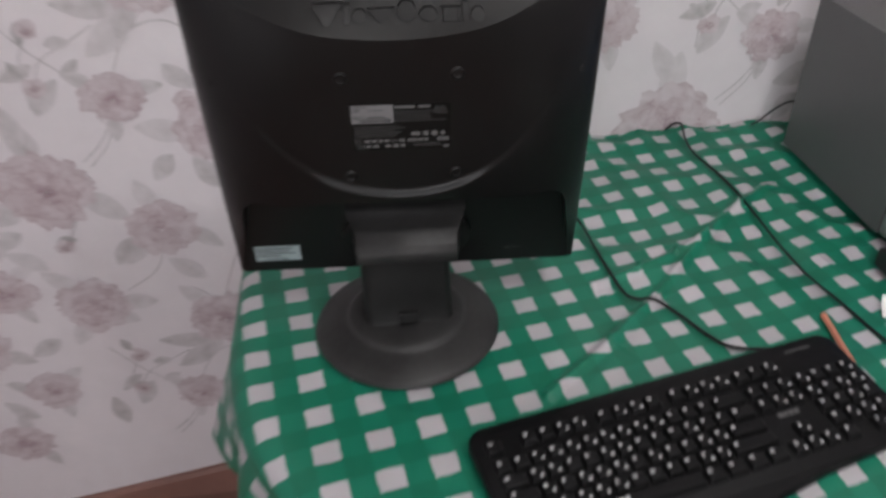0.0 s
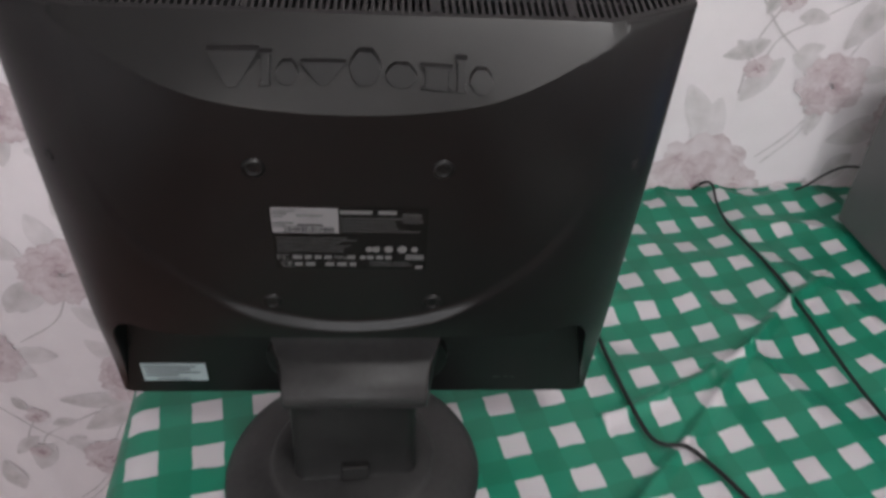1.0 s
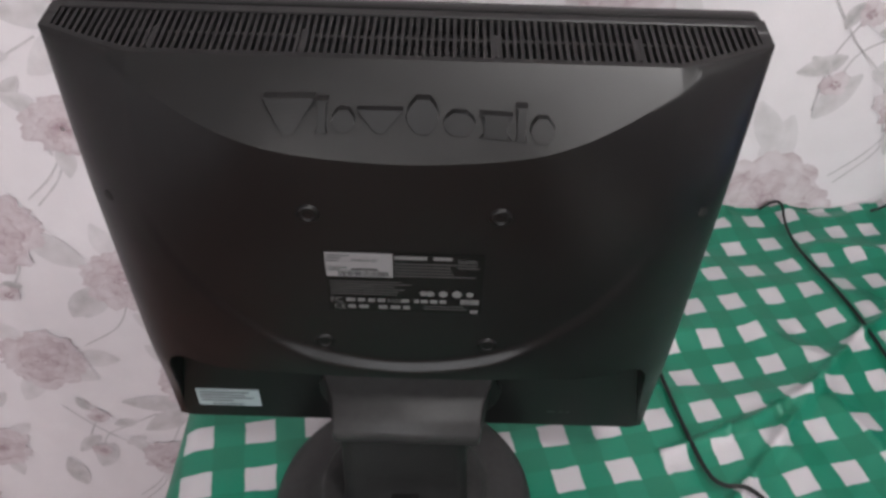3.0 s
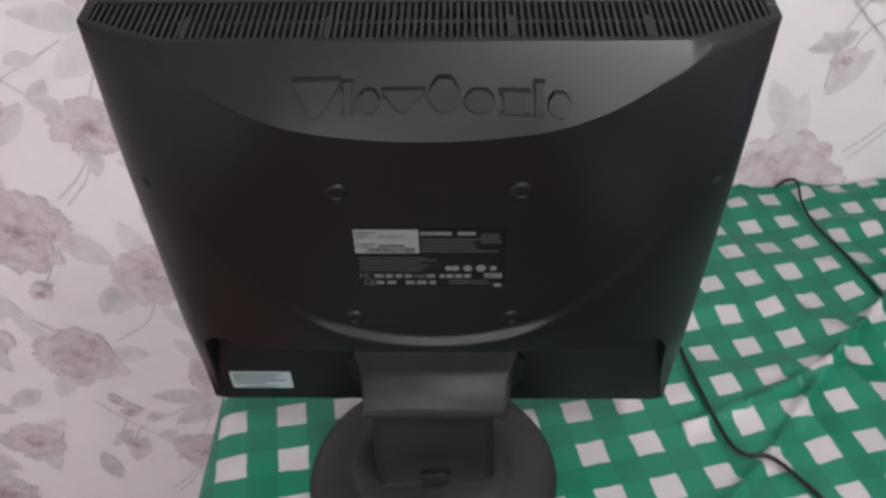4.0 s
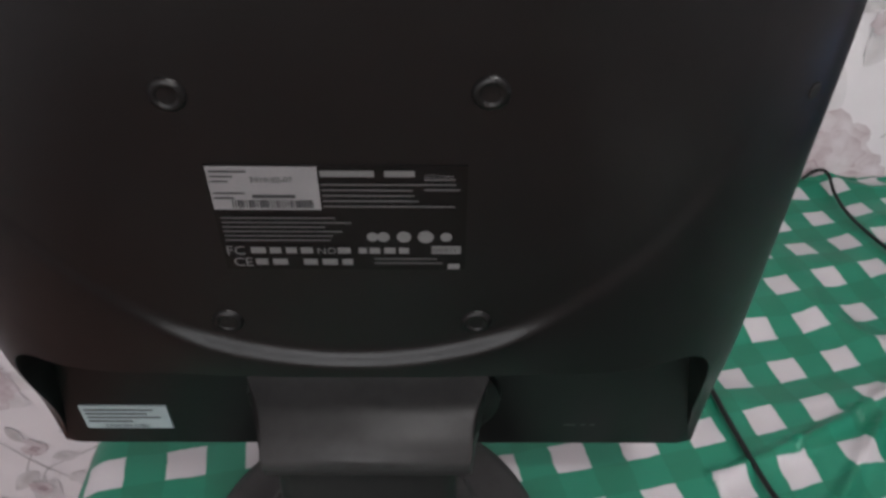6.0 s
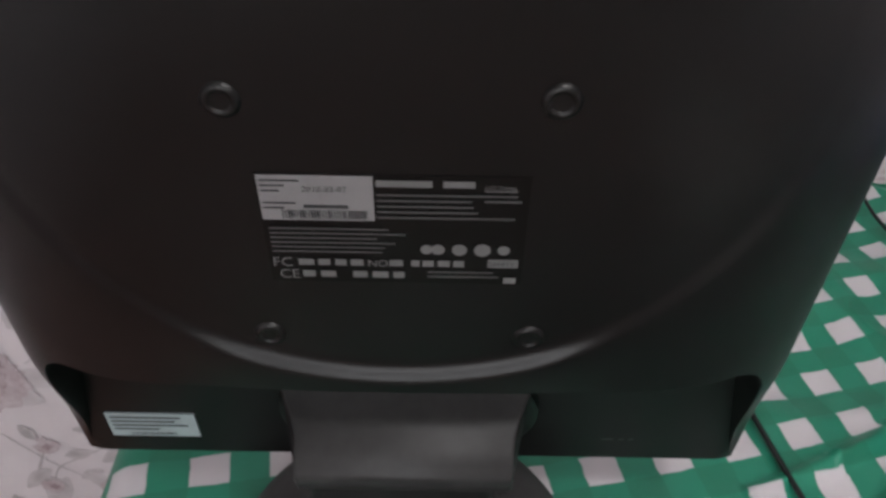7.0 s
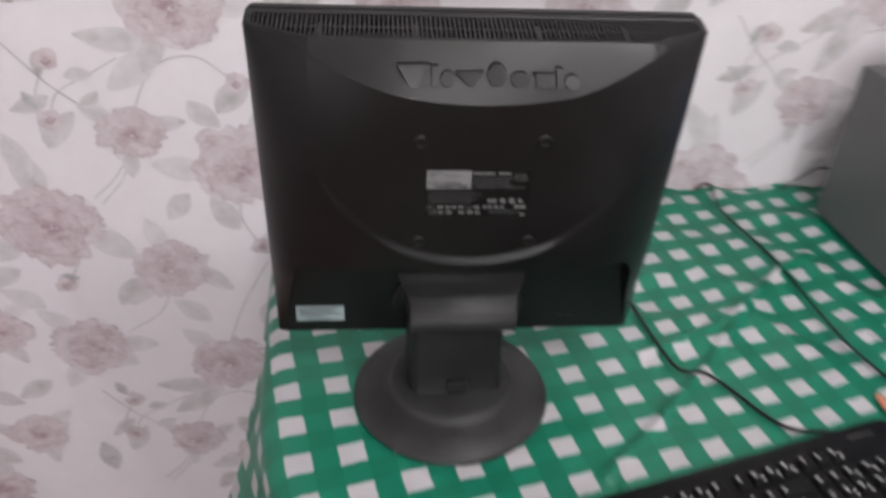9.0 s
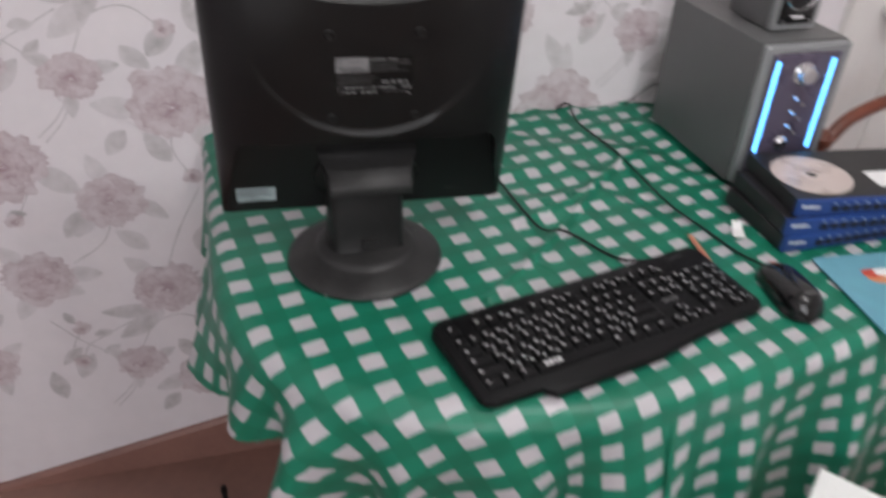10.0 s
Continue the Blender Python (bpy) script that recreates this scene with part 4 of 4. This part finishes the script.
def add_key(u, v, w, variant):
    k = (w, variant)
    if k not in CAPS:
        ob = part("key", key_mesh(w, 31 * variant + int(w * 100)), [M_KEYS, M_LEGEND], keyboard)
        CAPS[k] = ob.data
    else:
        ob = new("key", CAPS[k])
        ob.parent = keyboard
    ob.matrix_basis = pose(u, v, deck(v) - 0.0015, 2.5)


rows = ((0.0440, (1, -1, 1, 1, 1, 1, -.5, 1, 1, 1, 1, -.5, 1, 1, 1, 1)), (0.0205, (1,) * 13 + (2,)), (0.0205 - PV, (1.5,) + (1,) * 12 + (1.5,)),
        (0.0205 - 2 * PV, (1.75,) + (1,) * 11 + (2.25,)), (0.0205 - 3 * PV, (2.25,) + (1,) * 10 + (2.75,)), (0.0205 - 4 * PV, (1.25, 1.25, 1.25, 6.25, 1.25, 1.25, 1.25, 1.25)))
U_START = -0.202
kr = random.Random(11)
for v, widths in rows:
    u = U_START
    for w in widths:
        if w > 0:
            add_key(u + w * PU / 2, v, w, kr.randrange(4) if w == 1 else 0)
        u += abs(w) * PU
u = U_START + 15.25 * PU
for v, cols in ((0.0440, 3), (0.0205, 3), (0.0205 - PV, 3)):
    for c in range(cols):
        add_key(u + (c + 0.5) * PU, v, 1, kr.randrange(4))
add_key(u + 1.5 * PU, 0.0205 - 3 * PV, 1, 1)
for c in range(3):
    add_key(u + (c + 0.5) * PU, 0.0205 - 4 * PV, 1, kr.randrange(4))
u += 3.25 * PU
for r in range(5):
    for c in range(4):
        if not (r == 4 and c == 1):
            add_key(u + (c + 0.5) * PU, 0.0205 - r * PV, 1, kr.randrange(4))
bm = bmesh.new()
for x, w in ((0, 0.006), (0.0068, 0.004), (0.0118, 0.006), (0.0188, 0.005)):
    box(bm, x, x + w, 0, 0.0045, 0, 0.0003)
mk = part("maker_mark", bm, M_PRINT, keyboard, "grey printed mark")
mk.matrix_basis = pose(0.088, -0.013, deck(-0.013) + 0.0006, 2.5)
bm = bmesh.new()
for k in range(4):
    box(bm, 0.006 * k, 0.006 * k + 0.0045, 0, 0.005, 0, 0.0004)
mk = part("space_mark", bm, M_LEGEND, keyboard)
mk.matrix_basis = pose(-0.122, -0.0520, deck(-0.05) + 0.0062, 2.5)
bm = bmesh.new()
for k in range(7):
    box(bm, 0.0045 * k, 0.0045 * k + 0.0035, 0, 0.0018, 0, 0.0003)
mk = part("corner_mark", bm, M_PRINT, keyboard)
mk.matrix_basis = pose(0.150, 0.058, deck(0.058) + 0.0004, 2.5)


def cable(name, pts, r, label):
    bm = bmesh.new()
    tube(bm, spline(pts, 9), r, 8)
    return tagged(mesh_object(name, bm, M_RUBBER, smooth=True), label, "cable")


ZC = TOP + 0.0042
cable("keyboard_cable", ((0.40, 0.30, ZC), (0.425, 0.20, ZC), (0.444, 0.110, ZC), (0.449, 0.050, ZC), (0.452, 0.004, ZC + 0.001), (0.459, -0.048, ZC), (0.470, -0.064, ZC), (0.490, -0.070, ZC + 0.002), (0.510, -0.096, ZC),
                         (0.531, -0.138, ZC), (0.549, -0.163, ZC + 0.002), (0.583, -0.172, ZC + 0.003), (0.598, -0.177, ZC + 0.006)), 0.0021, "thin black keyboard cable lying on the oilcloth")
cable("mouse_cable", ((0.655, 0.360, ZC - 0.001), (0.672, 0.3655, ZC + 0.006), (0.684, 0.362, ZC + 0.004), (0.676, 0.325, ZC), (0.672, 0.275, ZC), (0.684, 0.205, ZC), (0.690, 0.150, ZC), (0.691, 0.090, ZC), (0.691, 0.020, ZC),
                      (0.695, -0.045, ZC), (0.709, -0.105, ZC), (0.725, -0.178, ZC), (0.737, -0.222, ZC + 0.006)), 0.0019, "thin black mouse cable lying on the oilcloth")
cable("speaker_cable", ((0.800, 0.352, ZC), (0.812, 0.348, 0.764), (0.828, 0.342, 0.784), (0.846, 0.332, 0.802), (0.868, 0.312, 0.810)), 0.0017, "black cable rising behind the subwoofer")

# ---- mouse ----
MOUSE = pose(0.734, -0.284, TOP + 0.004, 0, 0, -8.5)
mouse = empty("mouse", MOUSE, "black optical mouse with glossy back", "mouse")
bm = bmesh.new()
loops = []
for i in range(15):
    t = i / 14
    v = -0.0625 + 0.125 * t
    e = max(0.0, 1 - abs(2 * t - 1) ** 3.2) ** 0.45
    w = 0.0305 * e * (1 - 0.10 * math.sin(math.pi * t)) + 0.0006
    h = (0.037 * (1 - 0.45 * t ** 1.6)) * max(0.0, 1 - abs(2 * t - 1) ** 4.5) ** 0.5 + 0.001
    loops.append([(w * math.copysign(abs(math.cos(a)) ** 0.8, math.cos(a)), v, max(0.0, h * math.copysign(abs(math.sin(a)) ** 0.75, math.sin(a)))) for a in (math.pi * k / 16 for k in range(17))] + [(-w * 0.9, v, 0.0), (w * 0.9, v, 0.0)])
rings(bm, loops)
part("body", bm, M_GLOSS, mouse, smooth=True)
bm = bmesh.new()
lathe(bm, [(0.0, -0.0035), (0.008, -0.0035), (0.0095, -0.002), (0.0095, 0.002), (0.008, 0.0035), (0.0, 0.0035)], 20, m=pose(0, 0.034, 0.0185, 0, 90))
part("scroll_wheel", bm, M_RUBBER, mouse, "black rubber wheel", True)
# the tip's red light is put in as plain red colour
bm = bmesh.new()
box(bm, 0.002, 0.012, 0.0595, 0.0640, 0.006, 0.011, 0.001)
part("red_lit_tip", bm, M_RED, mouse, "small tip painted red for its red light")
bm = bmesh.new()
box(bm, -0.007, 0.007, -0.0015, 0.0015, 0, 0.0006)
mk = part("maker_mark", bm, M_PRINT, mouse, "small grey mark")
mk.matrix_basis = pose(0.001, -0.0400, 0.0345, 20)

# ---- pencil and paper scrap ----
PEN = pose(0.6765, -0.124, TOP + 0.0058, 0, 0, -6.5)
pencil = empty("pencil", PEN, "salmon-pink hexagonal pencil beside the keyboard", "pencil")


def hexa(r, y):
    return [(r * math.cos(k * math.pi / 3), y, r * math.sin(k * math.pi / 3)) for k in range(6)]


bm = bmesh.new()
rings(bm, [hexa(0.0030, 0), hexa(0.0038, -0.001), hexa(0.0038, -0.150)])
part("barrel", bm, M_PENCIL, pencil)
bm = bmesh.new()
rings(bm, [hexa(0.0038, -0.150), hexa(0.0012, -0.168)])
part("sharpened_tip", bm, M_WOODRAW, pencil)
bm = bmesh.new()
rings(bm, [hexa(0.0012, -0.168), hexa(0.0003, -0.172)])
part("lead", bm, M_GRAPH, pencil)
bm = bmesh.new()
loops = []
for i in range(9):
    t = i / 8
    loops.append([(x, 0.052 * t - 0.026, 0.0004 + 0.012 * (2 * t - 1) ** 2 * (t > 0.5) + th) for x, th in ((-0.010 + 0.004 * t, 0), (0.010, 0), (0.010, 0.0004), (-0.010 + 0.004 * t, 0.0004))])
rings(bm, loops)
scrap = mesh_object("paper_scrap", bm, M_OFFW, smooth=True)
scrap.matrix_world = pose(0.758, -0.124, TOP + 0.003, 0, 0, -20) @ Matrix.Diagonal((0.95, 0.62, 0.7, 1))
tagged(scrap, "curled scrap of white paper on the oilcloth", "paper")

# ---- subwoofer ----
SX, SY, SZ = 0.158, 0.270, 0.244
SUB = pose(0.823, 0.005, TOP + 0.003, 0, 0, 1.0)
sub = empty("subwoofer", SUB, "grey vinyl subwoofer with lit blue strips", "subwoofer")
bm = bmesh.new()
box(bm, 0, SX, 0.012, SY, 0.006, SZ, 0.0025)
part("cabinet", bm, M_SUB, sub, smooth=True)
bm = bmesh.new()
box(bm, 0.001, SX - 0.001, -0.004, 0.0125, 0.007, SZ - 0.001, 0.006, 3)
part("front_frame", bm, M_BEZEL, sub, "silver grey front frame", True)
bm = bmesh.new()
box(bm, 0.013, SX - 0.022, -0.012, -0.002, 0.030, SZ - 0.012, 0.005, 3)
panel = part("control_panel", bm, M_PANEL, sub, "glossy dark control panel", True)
for x in (0.020, 0.121):
    bm = bmesh.new()
    box(bm, x - 0.0019, x + 0.0019, -0.0150, -0.010, 0.070, 0.222, 0.0014)
    part("light_strip", bm, M_LED, sub, "glowing blue light strip")
bm = bmesh.new()
lathe(bm, [(0.0185, 0), (0.0185, 0.004), (0.015, 0.006), (0.0135, 0.016), (0.012, 0.018), (0.0, 0.0185)], 32, m=pose(0.0715, -0.011, 0.200, 90))
part("volume_knob", bm, M_CHROME, sub, "large chrome volume knob", True)
for z in (0.160, 0.136, 0.112):
    bm = bmesh.new()
    lathe(bm, [(0.0050, 0), (0.0050, 0.003), (0.0032, 0.006), (0.0026, 0.018), (0.0034, 0.022), (0.0, 0.0235)], 14, m=pose(0.0695, -0.011, z, 90 + 10))
    part("toggle", bm, M_CHROME, sub, "chrome stub control", True)
bm = bmesh.new()
lathe(bm, [(0.012, 0), (0.012, 0.004), (0.009, 0.007), (0.006, 0.010), (0.0, 0.010)], 24, m=pose(0.0655, -0.011, 0.083, 90))
part("power_button", bm, M_CHROME, sub, "round chrome button", True)
for x in (0.02, SX - 0.02):
    for y in (0.03, SY - 0.03):
        bm = bmesh.new()
        lathe(bm, [(0.010, -0.0005), (0.012, 0.007)], 16, m=pose(x, y, 0))
        part("rubber_foot", bm, M_RUBBER, sub)

# ---- satellite loudspeaker ----
SAT = pose(0.862, 0.060, TOP + 0.003 + SZ + 0.0005, 0, 0, 0.5)
sat = empty("satellite_speaker", SAT, "small grey loudspeaker standing on the subwoofer", "loudspeaker")
bm = bmesh.new()
box(bm, 0, 0.082, 0.008, 0.110, 0.003, 0.190, 0.002)
part("cabinet", bm, M_SUB, sat, smooth=True)
bm = bmesh.new()
box(bm, 0.0, 0.082, -0.002, 0.0085, 0.003, 0.190, 0.003)
part("front_frame", bm, M_BEZEL, sat, smooth=True)
bm = bmesh.new()
box(bm, 0.009, 0.073, -0.005, 0.0, 0.013, 0.180, 0.002)
part("baffle", bm, M_GLOSS, sat, "glossy black baffle", True)
bm = bmesh.new()
lathe(bm, [(0.030, 0), (0.030, 0.003), (0.027, 0.004), (0.025, -0.001), (0.012, -0.006), (0.010, -0.001), (0.005, 0.003), (0.0, 0.004)], 36, m=pose(0.041, -0.004, 0.064, 90))
part("woofer", bm, M_CHROME, sat, "bright ringed woofer cone", True)
bm = bmesh.new()
lathe(bm, [(0.017, 0), (0.017, 0.003), (0.014, 0.004), (0.008, 0.0), (0.0, 0.003)], 28, m=pose(0.041, -0.004, 0.128, 90))
part("tweeter", bm, M_CHROME, sat, smooth=True)
bm = bmesh.new()
bars(bm, 0.031, 0.0225, 0.021, 0.004, -0.0056)
part("maker_mark", bm, M_LEGEND, sat, "small pale mark")
for x in (0.016, 0.066):
    bm = bmesh.new()
    lathe(bm, [(0.0022, 0), (0.0018, 0.0014), (0.0, 0.0014)], 10, m=pose(x, -0.0048, 0.018, 90))
    part("screw", bm, M_CHROME, sat)

# ---- stack of network switches with a disc ----
SW, SD, SH = 0.290, 0.150, 0.0262
stack = ((0.7900, -0.188, 0.0), (0.7900, -0.182, -4.0), (0.8050, -0.174, -6.5))


def network_switch(m, label, ports, sticker):
    ob = empty("network_switch", m, label, "network switch", "stack of network switches")
    bm = bmesh.new()
    box(bm, 0, SW, 0.004, SD, 0.0, SH - 0.0006, 0.0012)
    part("case", bm, M_BLACKM, ob)
    bm = bmesh.new()
    box(bm, -0.001, SW + 0.001, -0.003, 0.0045, 0.0, SH - 0.0006, 0.002)
    face = part("front_panel", bm, M_BLUE, ob, "blue front panel")
    bm = bmesh.new()
    bars(bm, 0.008, 0.0135, 0.004, 0.0055, -0.0035)
    bars(bm, 0.0135, 0.0135, 0.022, 0.0035, -0.0035)
    part("maker_mark", bm, M_LEGEND, face)
    for i in range(ports):
        bm = bmesh.new()
        x = 0.055 + i * 0.0165
        box(bm, x, x + 0.0125, -0.0042, -0.0025, 0.006, 0.016, 0.0006)
        part("port", bm, M_DARK, face)
    bm = bmesh.new()
    for i in range(ports):
        bars(bm, 0.058 + i * 0.0165, 0.0185, 0.004, 0.0016, -0.0035)
    part("port_marks", bm, M_LEGEND, face)["kind"] = "stuff"
    if sticker:
        bm = bmesh.new()
        box(bm, 0.150, 0.215, 0.030, 0.075, SH - 0.0006, SH - 0.0002)
        part("sticker", bm, M_OFFW, ob, "white paper sticker")
    return ob


for i, (x, y, a) in enumerate(stack):
    network_switch(pose(x, y, TOP + 0.0035 + i * SH, 0, 0, a), ("blue-fronted black network switch lying on the oilcloth", "blue-fronted black network switch in the stack's middle", "blue-fronted black network switch under a disc")[i], 8, i == 2)
bm = bmesh.new()
prof = [(0.0075, 0.0), (0.0595, 0.0), (0.060, 0.0006), (0.0595, 0.0012), (0.0225, 0.0012), (0.0220, 0.0010), (0.0170, 0.0010), (0.0165, 0.0013), (0.0080, 0.0013), (0.0075, 0.0006)]
lo = [circle(r, z, 64) for r, z in prof]
rings(bm, lo + [lo[0]], cap0=False, cap1=False)
disc = mesh_object("compact_disc", bm, M_DISC, smooth=True)
disc.matrix_world = pose(0.874, -0.110, TOP + 0.0035 + 3 * SH)
tagged(disc, "cream printed compact disc on the top switch", "compact disc")

# ---- mouse pad ----
pad = empty("mouse_pad", pose(0.824, -0.214, TOP + 0.0030, 0, 0, -5.0), "pale blue mouse pad with a coloured print", "mouse pad")
bm = bmesh.new()
lp = rounded(0.215, 0.182, 0.008, 4)
rings(bm, [[(0.1075 + x, -0.091 + y, z) for x, y in lp] for z in (0.0, 0.0026)])
part("mat", bm, M_PAD, pad)
for k, (mt, cx, cy, rx, ry) in enumerate(((M_ORANGE, 0.078, -0.058, 0.026, 0.014), (M_RED, 0.066, -0.047, 0.016, 0.010), (M_OFFW, 0.085, -0.047, 0.016, 0.009))):
    bm = bmesh.new()
    bm.faces.new([bm.verts.new(p) for p in circle(rx, 0.0029 + 0.0003 * k, 24, cx, cy, ry)])
    part("printed_patch", bm, mt, pad)

# ---- chair beyond the table ----
chair = empty("chair", pose(1.36, -0.02, FLOOR_Z), "dark brown bentwood chair beside the table", "chair")
bm = bmesh.new()
lp = rounded(0.40, 0.38, 0.12, 8)
rings(bm, [[(x * s, y * s, z) for x, y in lp] for z, s in ((0.455, 0.97), (0.462, 1.0), (0.482, 1.0), (0.490, 0.97))])
part("seat", bm, M_WOOD, chair, smooth=True)
for sx in (-1, 1):
    for sy in (-1, 1):
        bm = bmesh.new()
        tube(bm, [(sx * 0.185, sy * 0.175, 0.0), (sx * 0.165, sy * 0.155, 0.25), (sx * 0.150, sy * 0.140, 0.458)], 0.015, 12)
        part("leg", bm, M_WOOD, chair, smooth=True)
for sx in (-1, 1):
    bm = bmesh.new()
    tube(bm, [(sx * 0.165, 0.160, 0.470), (sx * 0.195, 0.175, 0.66), (sx * 0.222, 0.185, 0.80)], 0.013, 12)
    lathe(bm, [(0.0, -0.004), (0.017, 0.004), (0.020, 0.016), (0.014, 0.028), (0.0, 0.032)], 16, m=pose(sx * 0.222, 0.185, 0.80))
    part("back_post", bm, M_WOOD, chair, smooth=True)
bm = bmesh.new()
tube(bm, spline([(-0.216, 0.184, 0.80), (-0.15, 0.195, 0.853), (0.0, 0.205, 0.885), (0.15, 0.195, 0.853), (0.216, 0.184, 0.80)], 8), 0.014, 12)
part("top_rail", bm, M_WOOD, chair, smooth=True)

# ---- things on the floor ----
carton = empty("carton", pose(0.707, -0.668, FLOOR_Z, 0, 0, 39), "white cardboard box with green leaf print", "box")
bm = bmesh.new()
box(bm, -0.15, 0.15, -0.16, 0.16, 0, 0.664, 0.003)
part("body", bm, M_OFFW, carton)
bm = bmesh.new()
box(bm, -0.152, 0.152, -0.162, 0.162, 0.615, 0.668, 0.002)
part("lid", bm, M_OFFW, carton)
M_LEAFG = material("leaf_print_green", (0.09, 0.19, 0.07), 0.6)
for k, (x, y, a) in enumerate(((-0.085, 0.10, 20), (0.02, 0.02, 80), (0.07, 0.11, 140))):
    bm = bmesh.new()
    bm.faces.new([bm.verts.new((0.026 * math.cos(t) , 0.011 * math.sin(t), 0)) for t in (2 * math.pi * i / 16 for i in range(16))])
    ob = part("printed_leaf", bm, M_LEAFG, carton)
    ob.matrix_basis = pose(x, y, 0.6685, 0, 0, a)
rod = empty("rod", pose(-0.079, 0.128, FLOOR_Z), "thin black rod standing beside the table", "rod")
bm = bmesh.new()
lathe(bm, [(0.014, 0), (0.014, 0.006), (0.0055, 0.010), (0.005, 0.155), (0.0045, 0.162), (0.0, 0.163)], 14)
part("shaft", bm, M_RUBBER, rod, smooth=True)
bm = bmesh.new()
lathe(bm, [(0.0062, 0.140), (0.0068, 0.144), (0.0068, 0.152), (0.0062, 0.156)], 14)
part("collar", bm, M_RUBBER, rod, smooth=True)
